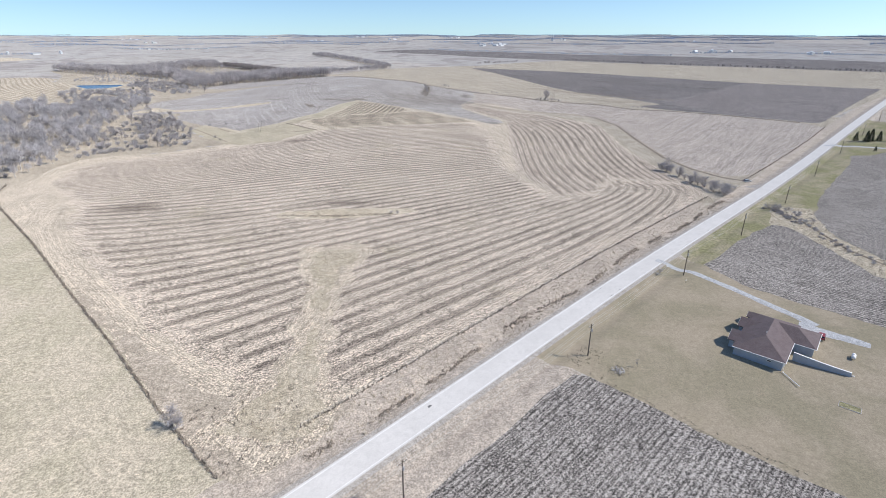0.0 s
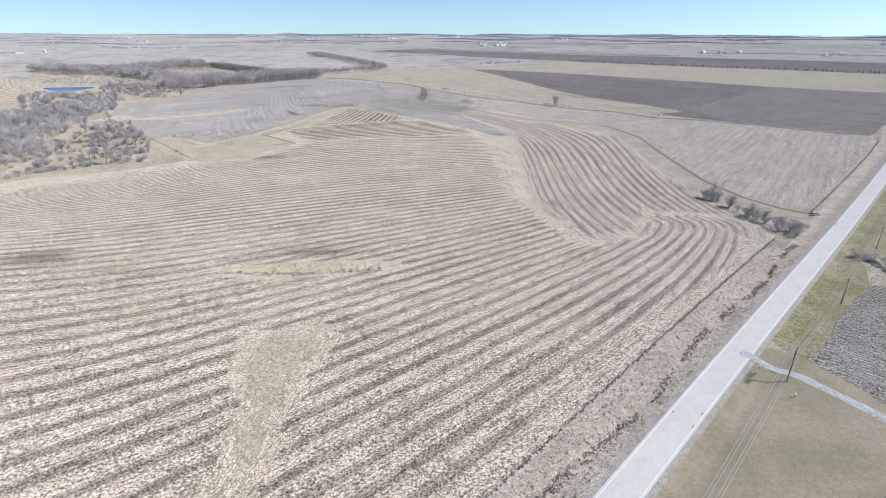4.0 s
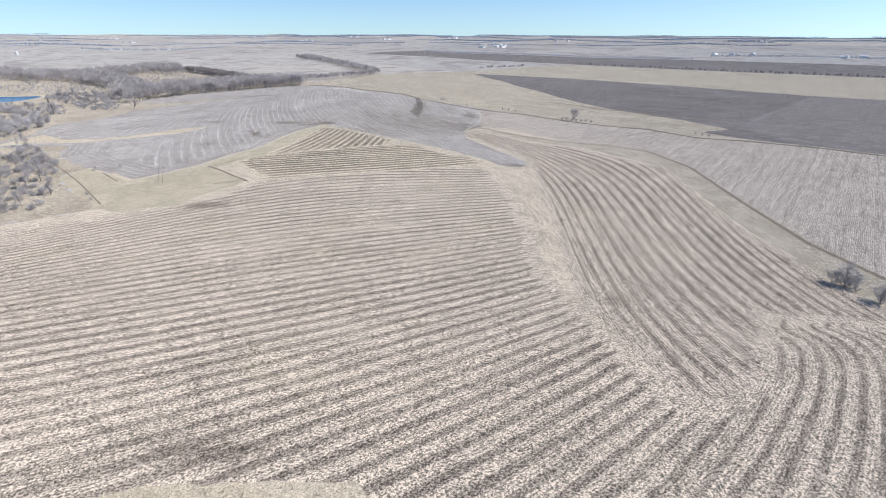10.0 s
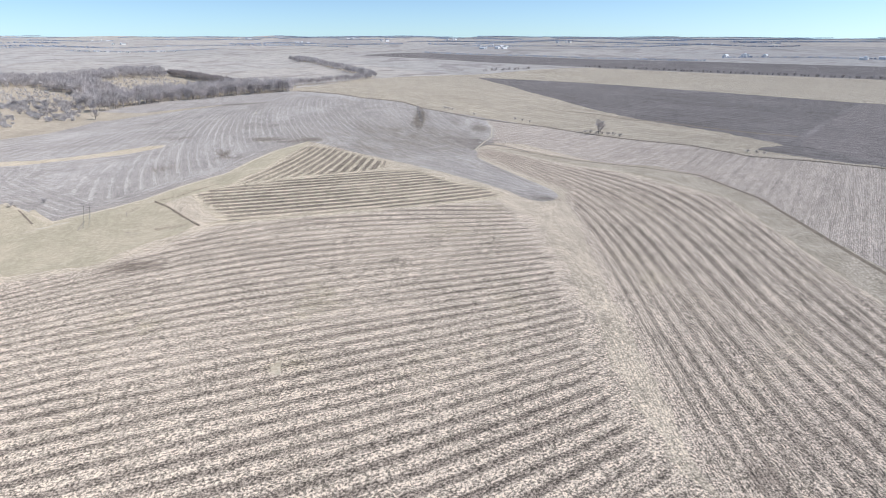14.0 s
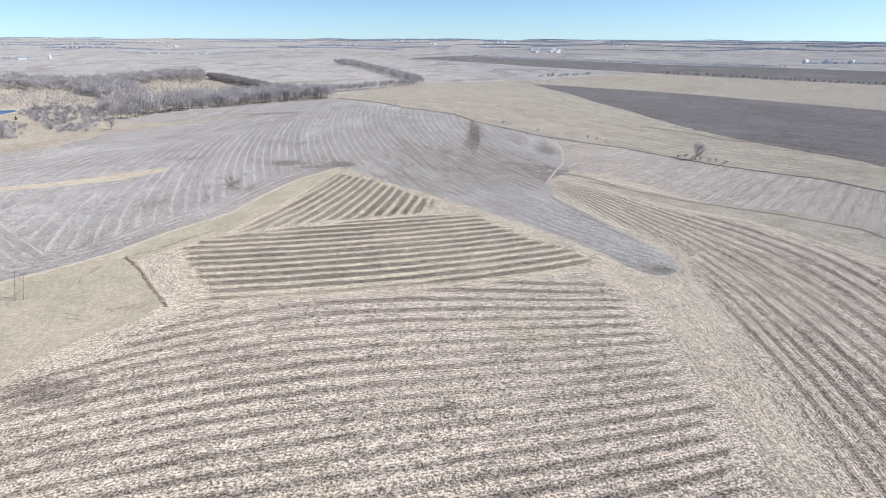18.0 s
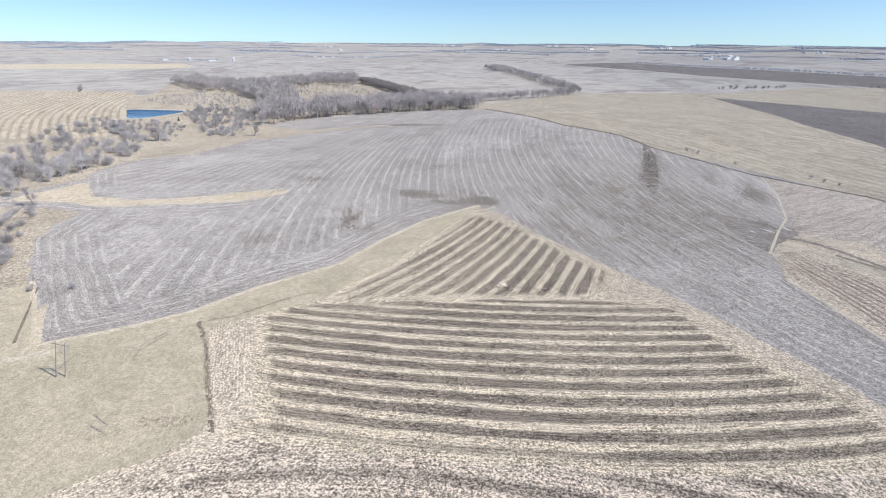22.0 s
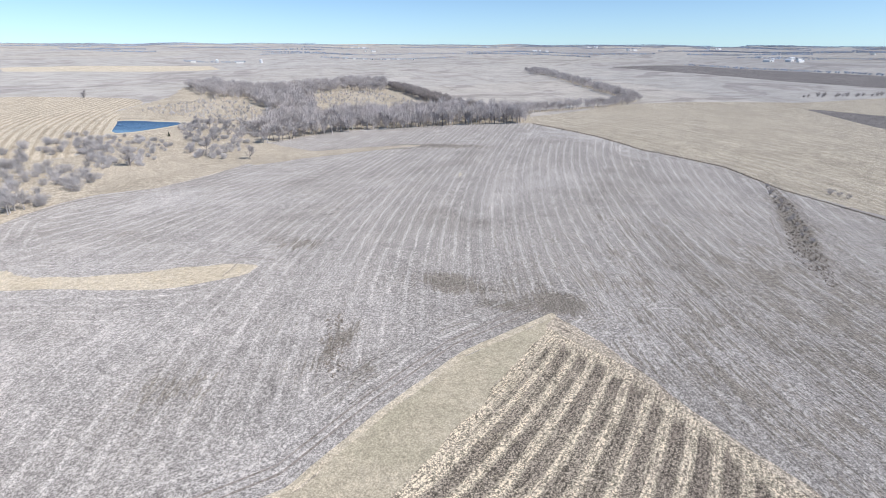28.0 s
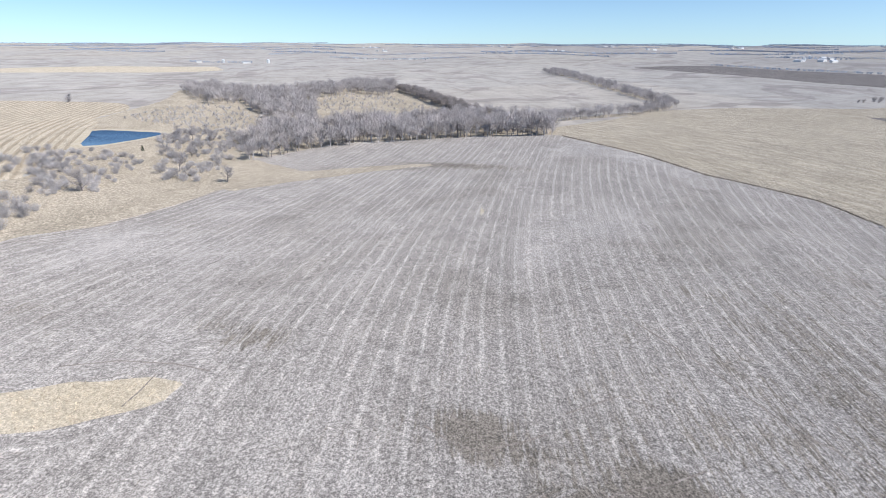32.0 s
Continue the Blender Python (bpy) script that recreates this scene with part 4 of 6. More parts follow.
draped("ditch", [(164, 380), (170, 346), (180, 326), (192, 316)], (1.3, 1.5), M_DARKSOIL, "dark soil line along the grass waterway", "ditch", 0.05)
draped("creek", [(173, 258), (178, 248), (177, 230), (175, 205), (180, 185), (236, 122)], (0.9, 0.7), M_DARKSOIL, "dark narrow creek bed in tall dry grass", "creek", 0.05)


def blotch(name, x, y, rx, ry, turn, material, label, category, lift=0.05):
    """An uneven patch lying on the ground."""
    c, s = math.cos(radians(turn)), math.sin(radians(turn))
    vs = [(x, y, gz(x, y) + lift)]
    n = 22
    for ring in (0.6, 1.0):
        for k in range(n):
            a = 6.28318 * k / n
            w = ring * (1 + 0.22 * math.sin(3 * a + x) + 0.15 * math.sin(7 * a + y))
            u, v = rx * w * math.cos(a), ry * w * math.sin(a)
            px, py = x + c * u - s * v, y + s * u + c * v
            vs.append((px, py, gz(px, py) + (lift if ring < 1 else 0.008)))
    fs = [(0, 1 + k, 1 + (k + 1) % n) for k in range(n)]
    fs += [(1 + k, 1 + n + k, 1 + n + (k + 1) % n, 1 + (k + 1) % n) for k in range(n)]
    return tagged(link(name, vs, fs, material, smooth=True), label, category, kind="structure")


# pale edge and dark wheel tracks where the grey field meets the grass
EDGE = BEAN_S[:9]
draped("pale_edge", [(x - 0.5, y + 0.4) for x, y in EDGE], (1.0, 0.9), M_CREAM, "pale dry strip along the grey field's edge", "grass strip", 0.06)
draped("wheel_track", [(x - 4.2, y + 3.0) for x, y in EDGE], (0.3, 0.25), M_TRACK, "dark wheel track along the field's edge", "wheel track", 0.04)
draped("wheel_track", [(x - 6.0, y + 4.4) for x, y in EDGE], (0.25, 0.2), M_TRACK, "dark wheel track along the field's edge", "wheel track", 0.04)
NOSE = [(21, 583), (37, 552), (46, 536), (52, 526), (57, 516), (58.5, 508), (57, 501), (53, 496), (48, 494)]
draped("pale_edge", NOSE, (0.6, 0.5), M_BANK, "pale dry strip round the grey field's end", "grass strip", 0.06)
draped("wheel_track", [(x - 3.0, y - 1.5) for x, y in NOSE[:4]], (0.5, 0.4), M_TRACK, "dark wheel track along the field's edge", "wheel track", 0.04)
draped("pale_edge", [(20, 606), (30, 640), (37, 660), (42, 706), (41, 742)], (0.5, 0.5), M_BANK, "pale dry strip along the grey field's edge", "grass strip", 0.06)
draped("wheel_track", [(-340, 612), (-340, 640), (-322, 676), (-320, 706), (-324, 736)], (0.5, 0.5), M_TRACK, "dark wheel track along the field's edge", "wheel track", 0.04)
draped("wheel_track", [(-201, 595), (-202, 600), (-204, 605.5)], (0.22, 0.2), M_TRACK, "dark gully in the dry grass waterway", "wheel track", 0.05)
draped("wheel_track", [(-229, 599), (-217, 606), (-203, 610), (-193, 611)], (0.22, 0.15), M_TRACK, "dark wheel track beside the dry waterway", "wheel track", 0.04)
draped("wheel_track", [(-112, 673), (-91, 656), (-76, 642), (-63, 636)], (0.22, 0.18), M_TRACK, "dark wheel track across the grey field", "wheel track", 0.04)
draped("wheel_track", [(-31, 730), (-31, 695), (-27, 683)], (0.25, 0.2), M_TRACK, "dark wheel track across the grey field", "wheel track", 0.04)
for line, w in (([(-140, 614), (-133, 612), (-128, 612), (-122, 617), (-118, 621)], 0.22), ([(-137, 619), (-130, 616), (-124, 611)], 0.18), ([(-116, 628), (-107, 638), (-99, 637)], 0.16), ([(-110, 606), (-104, 613), (-96, 619), (-91, 624)], 0.22)):
    draped("wheel_track", line, (w, w * 0.8), M_TRACK, "dark looping wheel track in the grey field", "wheel track", 0.04)
for line in ([(-152, 486), (-153, 483), (-154, 479), (-151, 473)], [(-151, 485), (-152, 480), (-152, 477)], [(-141, 454), (-134, 452)], [(-138, 451), (-132, 450)], [(-165, 459), (-167, 465), (-169, 471)]):
    draped("wheel_track", line, (0.18, 0.12), M_TRACK, "faint dark wheel track in the olive grass", "wheel track", 0.04)
draped("pale_edge", [(-205, 487), (-202, 484), (-195, 478), (-186, 471), (-183, 468)], (1.1, 1.5), M_CREAM, "pale dry strip along the grey field's end", "grass strip", 0.06)
draped("ditch", [(28, 630), (36, 630.5), (42, 628), (50, 622), (60, 612)], (1.6, 1.0), M_MUD, "dark wet drain leaving the grey field", "ditch", 0.05)
draped("ditch", [(126, 815), (160, 796), (184, 765), (209, 753), (223, 735), (262, 690), (290, 669)], (1.2, 2.4), M_DARKSOIL, "dark wet drain across the tilled field", "ditch", 0.05)
draped("ditch", [(271, 641), (365, 740), (480, 849)], (2.6, 2.0), M_DARK, "dark tilled strip between two fields", "ditch", 0.05)
for k, (x, y, rx, ry) in enumerate(((-163, 486, 2.6, 1.0), (-155, 491, 2.2, 0.8), (-170, 481, 3.4, 1.1), (-149, 492, 1.6, 0.9), (-158, 478, 2.8, 0.7), (-179, 468, 5.0, 1.4), (-186, 462, 5.5, 1.6), (-150, 482, 1.5, 0.8))):
    blotch("bare_patch", x, y, rx, ry, 40, M_BANK, "pale bare patch in the olive grass", "bare soil")
# puddles in the mud, with their glints painted as white patches
for x, y, rx, ry in ((25, 636, 2.2, 0.5), (18, 631, 1.3, 0.4), (15, 645, 0.7, 0.4), (16, 623, 0.9, 0.4), (34, 643, 1.6, 0.4), (29, 638, 1.0, 0.3)):
    blotch("puddle", x, y, rx, ry, 150, M_GLINT, "small puddle in dark mud, its glare painted white", "puddle", 0.03)
blotch("straw_spot", -46, 352, 1.2, 3.0, 10, M_BANK, "pale straw smear in the stubble", "straw")
blotch("straw_spot", -30, 365, 2.4, 0.7, 20, M_BANK, "pale straw smear in the stubble", "straw")
blotch("straw_spot", -176, 740, 5.0, 0.8, 110, M_BANK, "pale straw smear in the grey field", "straw")

# ---- trees ----
def tube(vs, fs, a, b, ra, rb, sides):
    """A tapered piece of branch from a to b."""
    d = (b - a).normalized()
    s = d.orthogonal().normalized()
    t = d.cross(s)
    base = len(vs)
    for p, r in ((a, ra), (b, rb)):
        for k in range(sides):
            w = 6.28318 * k / sides
            vs.append(tuple(p + (s * math.cos(w) + t * math.sin(w)) * r))
    for k in range(sides):
        j = (k + 1) % sides
        fs.append((base + k, base + j, base + sides + j, base + sides + k))


def spike(vs, fs, a, b, r):
    """A twig: a thin point from a to b."""
    d = (b - a).normalized()
    s = d.orthogonal().normalized() * r
    s.rotate(Matrix.Rotation(len(vs) * 0.37 % 3.1, 3, d))
    n = len(vs)
    vs.extend((tuple(a + s), tuple(a - s), tuple(b)))
    fs.append((n, n + 1, n + 2))


def grow(seed, tall, wide, limbs, twigs, trunk_r=0.22, low=0.25, twig_r=0.045, shoots=1):
    """A leafless tree: trunk(s), limbs and a crown of fine twigs. Returns wood and twigs as lists of corners and faces."""
    rnd = random.Random(seed)
    wv, wf, tv, tf, ends = [], [], [], [], []
    for s in range(shoots):
        lean = Vector((rnd.uniform(-0.16, 0.16), rnd.uniform(-0.16, 0.16), 1)) if shoots == 1 else Vector((rnd.uniform(-0.7, 0.7), rnd.uniform(-0.7, 0.7), 1))
        p, r = Vector((rnd.uniform(-0.3, 0.3), rnd.uniform(-0.3, 0.3), -0.3)) * (1 if shoots > 1 else 0.3), trunk_r
        joints = [p.copy()]
        for k in range(4):
            step = lean.normalized() * tall * 0.2 + Vector((rnd.uniform(-1, 1), rnd.uniform(-1, 1), 0)) * tall * 0.025
            tube(wv, wf, p, p + step, r, r * 0.7, 5)
            p, r = p + step, r * 0.7
            joints.append(p.copy())
        ends.append((p, r))
        for k in range(limbs):
            f = rnd.uniform(low, 0.8)
            i = min(int(f / 0.2), 3)
            a = joints[i].lerp(joints[i + 1], min(1, (f - 0.2 * i) / 0.2))
            w = rnd.uniform(0, 6.283)
            out = Vector((math.cos(w), math.sin(w), rnd.uniform(0.35, 1.1))).normalized()
            far = wide * rnd.uniform(0.55, 1.0) * (1.15 - 0.5 * f)
            m = a + out * far * 0.5
            b = m + (out + Vector((rnd.uniform(-0.4, 0.4), rnd.uniform(-0.4, 0.4), 0.5))).normalized() * far * 0.55
            rr = trunk_r * (0.42 - 0.25 * f)
            tube(wv, wf, a, m, rr, rr * 0.65, 3)
            tube(wv, wf, m, b, rr * 0.65, rr * 0.25, 3)
            ends += [(m, rr), (b, rr * 0.4), (m.lerp(b, 0.5), rr * 0.5)]
    for k in range(twigs):
        a, r = rnd.choice(ends)
        w = rnd.uniform(0, 6.283)
        out = Vector((math.cos(w), math.sin(w), rnd.uniform(-0.15, 1.4))).normalized()
        far = wide * rnd.uniform(0.2, 0.5)
        a = a + Vector((rnd.uniform(-1, 1), rnd.uniform(-1, 1), rnd.uniform(-0.5, 0.7))) * wide * 0.12
        spike(tv, tf, a, a + out * far, twig_r * rnd.uniform(0.6, 1.2))
    return (wv, wf), (tv, tf)


def mesh_of(name, shape, material):
    me = bpy.data.meshes.new(name)
    me.from_pydata(shape[0], [], shape[1])
    me.materials.append(material)
    return me


def tree_kind(names, wood, twigs, twig_material):
    """The meshes that all trees of one kind share."""
    return mesh_of(names[0], wood, M_BARK), mesh_of(names[1], twigs, twig_material)


def plant(name, kind, x, y, size, turn, label, category, group, lean=(0, 0)):
    top = new(name)
    top.empty_display_size = 0.3
    top.matrix_world = pose(x, y, gz(x, y), lean[0], lean[1], turn) @ Matrix.Diagonal((size, size, size, 1))
    for nm, me in zip(("trunk", "crown"), kind):
        ob = new(nm, me)
        ob.parent = top
    return tagged(top, label, category, group)


TREES = [tree_kind(("trunk", "crown"), *grow(20 + k, 10, 3.7, 13, 1300, 0.24, 0.25, 0.032), M_TWIG) for k in range(4)]
BIGTREE = [tree_kind(("trunk", "crown"), *grow(40 + k, 9, 4.6, 20, 1500, 0.3, 0.12, 0.028), M_TWIG) for k in range(2)]
SHRUBS = [tree_kind(("trunk", "crown"), *grow(60 + k, 3.6, 1.9, 4, 900, 0.05, 0.1, 0.022, 6), M_BRUSH) for k in range(3)]
SAPLINGS = [tree_kind(("trunk", "crown"), *grow(80 + k, 5.0, 1.7, 8, 360, 0.06, 0.25, 0.016), M_BRUSH) for k in range(3)]


def scatter(outline, n, seed, gap=3.0):
    """Places strewn inside an outline, no two closer than gap."""
    r = random.Random(seed)
    xs, ys = [p[0] for p in outline], [p[1] for p in outline]
    cx, cy = np.array([(r.uniform(min(xs), max(xs)), r.uniform(min(ys), max(ys))) for _ in range(n * 12)]).T
    ok = inside(cx, cy, outline) > 0
    out, grid = [], set()
    for x, y in zip(cx[ok].tolist(), cy[ok].tolist()):
        key = (int(x // gap), int(y // gap))
        if len(out) < n and key not in grid:
            grid.add(key)
            out.append((x, y, r.uniform(0.7, 1.25), r.uniform(0, 360)))
    return out


def along_line(line, gap, spread, seed):
    """Places along a line with a sideways spread."""
    r = random.Random(seed)
    out = []
    for (ax, ay), (bx, by) in zip(line[:-1], line[1:]):
        d = math.hypot(bx - ax, by - ay)
        for k in range(max(1, int(d / gap))):
            f = (k + r.random()) / max(1, int(d / gap))
            s = r.uniform(-spread, spread)
            out.append((ax + (bx - ax) * f - (by - ay) / d * s, ay + (by - ay) * f + (bx - ax) / d * s, r.uniform(0.7, 1.25), r.uniform(0, 360)))
    return out


def woodland(name, places, shapes, material, label, tall=1.0, size=1.6):
    """Many trees too far to count, in one mesh."""
    vs, fs, off = [], [], 0
    zs = height([p[0] for p in places], [p[1] for p in places])
    for k, (x, y, s, turn) in enumerate(places):
        v, f = shapes[k % len(shapes)]
        s = s * size
        c, n = math.cos(radians(turn)) * s, math.sin(radians(turn)) * s
        w = v @ np.array([[c, n, 0], [-n, c, 0], [0, 0, s * tall]]) + (x, y, zs[k] - 0.2)
        vs.append(w)
        fs.append(f + off)
        off += len(v)
    vs, fs = np.concatenate(vs), np.concatenate(fs)
    return tagged(link(name, vs.tolist(), fs.tolist(), material), label, "woodland", kind="stuff")


def far_tree(seed, tall, wide, twigs, r, low=0.22):
    """A leafless tree seen from afar: trunk, limbs, and a crown of many single twigs."""
    q = random.Random(seed)
    vs, fs = [], []
    tube(vs, fs, Vector((0, 0, -0.3)), Vector((q.uniform(-0.4, 0.4), q.uniform(-0.4, 0.4), tall * 0.7)), 0.2, 0.07, 4)
    for k in range(6):
        w, z = q.uniform(0, 6.283), tall * q.uniform(low, 0.6)
        tube(vs, fs, Vector((0, 0, z)), Vector((math.cos(w) * wide * 0.6, math.sin(w) * wide * 0.6, z + tall * q.uniform(0.12, 0.3))), 0.09, 0.03, 3)
    fs = [t for f in fs for t in ((f[0], f[1], f[2]), (f[0], f[2], f[3]))]
    mid, up = tall * (low + 1) / 2, tall * (1 - low) / 2
    for k in range(twigs):
        d = Vector((q.gauss(0, 1), q.gauss(0, 1), q.gauss(0, 1))).normalized() * q.random() ** 0.45
        lump = 0.82 + 0.2 * math.sin(5 * d.x + seed) * math.sin(4 * d.y + 2 * seed)
        p = Vector((d.x * wide * lump, d.y * wide * lump, mid + d.z * up * lump))
        out = Vector((d.x + q.uniform(-0.5, 0.5), d.y + q.uniform(-0.5, 0.5), 0.7 + 0.5 * d.z + q.uniform(-0.4, 0.4))).normalized()
        s = out.cross(Vector((q.uniform(-1, 1), q.uniform(-1, 1), q.uniform(-1, 1)))).normalized() * r * q.uniform(0.6, 1.3)
        n = len(vs)
        a, b = p - out * wide * 0.18, p + out * wide * q.uniform(0.12, 0.3)
        vs += [tuple(a + s), tuple(a - s), tuple(b)]
        fs.append((n, n + 1, n + 2))
    return np.array(vs), np.array(fs)


def far_bush(seed, tall, wide, twigs, r):
    """A leafless bush seen from afar: a dome of many shoots."""
    q = random.Random(seed)
    vs, fs = [], []
    for k in range(twigs):
        w, lean, f = q.uniform(0, 6.283), q.random() ** 0.6, q.random() ** 0.8
        out = Vector((math.cos(w) * lean * wide / tall, math.sin(w) * lean * wide / tall, 1 - 0.35 * lean))
        a = Vector((q.uniform(-0.3, 0.3) * wide, q.uniform(-0.3, 0.3) * wide, -0.1)) + out * tall * 0.7 * f
        b = a + (out + Vector((q.uniform(-0.35, 0.35), q.uniform(-0.35, 0.35), q.uniform(-0.1, 0.2)))) * tall * q.uniform(0.2, 0.36)
        s = out.cross(Vector((q.uniform(-1, 1), q.uniform(-1, 1), 0.3))).normalized() * r * q.uniform(0.6, 1.3)
        n = len(vs)
        vs += [tuple(a + s), tuple(a - s), tuple(b)]
        fs.append((n, n + 1, n + 2))
    return np.array(vs), np.array(fs)


FAR_TREES = [far_tree(100 + k, 9, 3.4, 500, 0.052) for k in range(5)]
THIN_TREES = [far_tree(160 + k, 9, 3.6, 260, 0.085) for k in range(4)]
FAR_BRUSH = [far_bush(120 + k, 3.8, 2.3, 520, 0.032) for k in range(4)]
TALL_BRUSH = [far_bush(200 + k, 7, 3.4, 130, 0.11) for k in range(4)]
TINY_BRUSH = [far_bush(180 + k, 3.2, 1.1, 80, 0.05) for k in range(4)]
W1 = [(-366, 801), (-357, 845), (-306, 894), (-249, 930), (-193, 948), (-203, 992), (-276, 1048), (-306, 1030), (-352, 975), (-404, 923), (-420, 883), (-407, 837)]
RIDGE_LINE = [(-502, 1254), (-437, 1194), (-368, 1119), (-320, 1066), (-290, 1034)]
W3 = [(-798, 1111), (-643, 1013), (-562, 1004), (-474, 943), (-429, 956), (-505, 1034), (-541, 1079), (-541, 1178), (-466, 1175), (-550, 1323), (-612, 1316), (-626, 1135), (-720, 1123), (-805, 1182)]
WOOD_L = [(-270, 318), (-275, 357), (-279, 385), (-284, 410), (-292, 460), (-326, 530), (-340, 600), (-353, 652), (-372, 679), (-454, 738), (-512, 765), (-521, 740), (-504, 701), (-450, 640), (-476, 560), (-470, 450), (-400, 340), (-330, 300)]
SCRUB_P = [(-493, 832), (-485, 862), (-453, 881), (-411, 855), (-375, 797), (-352, 747), (-369, 733), (-417, 776)]
WOOD_J = [(-642, 1068), (-569, 1048), (-549, 1115), (-405, 921), (-386, 857), (-428, 869), (-468, 932)]
POND_EDGE = [(-500, 745), (-470, 730), (-400, 690), (-375, 700), (-425, 770), (-490, 775)]
SCRUB_L = [(-261, 350), (-268, 388), (-246, 405), (-209, 422), (-213, 444), (-250, 505), (-310, 560), (-298, 469)]
CLEARING = [(-540, 1090), (-505, 1034), (-400, 985), (-340, 1060), (-390, 1120), (-470, 1165), (-535, 1170)]
woodland("woodland", scatter(W1, 430, 1, 4.4), FAR_TREES, M_TWIG, "leafless grey woodland belt beyond the field")
woodland("woodland", along_line(RIDGE_LINE, 1.0, 10, 2), FAR_TREES, M_RIDGE, "dark leafless tree line on the ridge", 1.0, 1.25)
woodland("woodland", scatter(W3, 700, 3, 5), THIN_TREES, M_TWIG, "leafless grey woodland in the hollow")
woodland("woodland", along_line(CREEK_LINE, 2.2, 13, 4) + along_line(CREEK_LINE[:2], 1.2, 26, 44), THIN_TREES, M_TWIG, "leafless creek woodland among far fields", 1.0, 1.25)
woodland("woodland", [p for p in scatter(WOOD_L, 1000, 5, 4.2) if p[1] < 590 + 30 * math.sin(p[0] * 0.05)], FAR_TREES + FAR_BRUSH[:1], M_BRUSH, "leafless grey scrub woodland beside the field", 1.0, 1.25)
woodland("brush", [p for p in scatter(WOOD_L, 520, 27, 5.5) if p[1] > 580 and math.sin(p[0] * 0.06) + math.sin(p[1] * 0.07) > -1.3], FAR_BRUSH, M_BRUSH, "rounded leafless bushes in tan grass", 1.0, 1.8)
woodland("woodland", scatter(WOOD_J, 150, 25, 6), FAR_TREES, M_TWIG, "leafless grey woodland between clearing and pond", 0.9, 1.4)
woodland("brush", scatter(POND_EDGE, 90, 26, 4), FAR_BRUSH, M_BRUSH, "scattered leafless bushes in tan grass", 1.0, 1.2)
woodland("brush", scatter(SCRUB_P, 130, 6, 4), FAR_BRUSH, M_BRUSH, "leafless brush round the farm pond", 1.0, 1.3)
woodland("brush", scatter(SCRUB_L, 150, 21, 4), FAR_BRUSH, M_BRUSH, "leafless grey brush in rough grass", 0.9, 1.3)
woodland("brush", scatter(CLEARING, 260, 7, 5), TINY_BRUSH, M_BRUSH, "scattered small shrubs in a grassy clearing", 0.8)
woodland("brush", scatter([(-640, 1000), (-560, 990), (-470, 930), (-440, 860), (-520, 870), (-610, 880)], 230, 8, 5), TINY_BRUSH, M_BRUSH, "scattered shrubs in tan grass behind the pond", 0.8)

# far hedgerows, farm groves and the tree lines near the horizon
HEDGES = [[(82, 1364), (152, 1396), (193, 1430)], [(331, 1480), (528, 1330), (768, 1158), (900, 1062)], [(-60, 2240), (230, 2045), (430, 1845), (700, 1695)], [(830, 1850), (950, 1900), (1080, 1830), (1180, 1720)], [(1182, 1700), (1330, 1600), (1500, 1500)], [(-1250, 2100), (-1000, 2240), (-850, 2350)], [(-1500, 1730), (-1300, 1790)], [(-1700, 2300), (-1300, 2500), (-900, 2700)], [(100, 2650), (400, 2820)], [(230, 2900), (700, 2800)]]
spots = []
for k, line in enumerate(HEDGES[:2]):
    spots += along_line(line, 8, 7, 30 + k)
woodland("hedgerow", spots, TALL_BRUSH, M_RIDGE, "leafless hedgerows among far fields", 1.0, 1.1)
spots = []
for k, line in enumerate(HEDGES[2:]):
    spots += along_line(line, 4.5, 9, 32 + k)
# the farther hedges take the haze-tinted twig colour
woodland("hedgerow", spots, TALL_BRUSH, M_HAZEWOOD, "leafless hedgerows and groves far off, coloured haze blue", 0.9, 1.1)
r = random.Random(9)
spots = []
for k in range(24):
    w, far = radians(r.uniform(30, 150)), r.uniform(2700, 4750)
    cx, cy = far * math.cos(w) - 40, far * math.sin(w) + 60
    long = r.uniform(120, 520)
    spots += along_line([(cx - long, cy + r.uniform(-60, 60)), (cx + long, cy + r.uniform(-60, 60))], 6, 14, 400 + k)
HORIZON = []
for k in range(5):
    hv, hf, q = [], [], random.Random(140 + k)
    for _ in range(16):
        foot = Vector((q.uniform(-3.5, 3.5), q.uniform(-3.5, 3.5), q.uniform(0, 1.5)))
        spike(hv, hf, foot, foot + Vector((q.uniform(-2, 2), q.uniform(-2, 2), q.uniform(4, 8.5))), q.uniform(0.9, 1.7))
    HORIZON.append((np.array(hv), np.array(hf)))
bands = []
for k, far in enumerate((3100, 3500, 3800, 4050, 4300, 4500, 4650, 4780)):
    w = 25.0
    while w < 155:
        reach = r.uniform(2, 9) if far < 4200 else r.uniform(3, 18)
        if r.random() < (0.3 if far < 4200 else 0.75):
            arc = [(far * math.cos(radians(w + reach * j / 6)) - 40, (far + r.uniform(-50, 50)) * math.sin(radians(w + reach * j / 6)) + 60) for j in range(7)]
            bands += [p for p in along_line(arc, 5.5, 14, 700 + k) if math.hypot(p[0] + 40, p[1] - 60) < 4840]
        w += reach + r.uniform(0.5, 4)
# horizon trees: distance haze is painted in as a pale blue base colour
woodland("tree_line", bands, HORIZON, M_HAZEWOOD, "long tree lines on the horizon, coloured haze blue", 1.0, 0.8)
woodland("tree_line", spots, HORIZON, M_HAZEWOOD, "tree lines near the horizon, coloured haze blue", 1.0, 0.8)

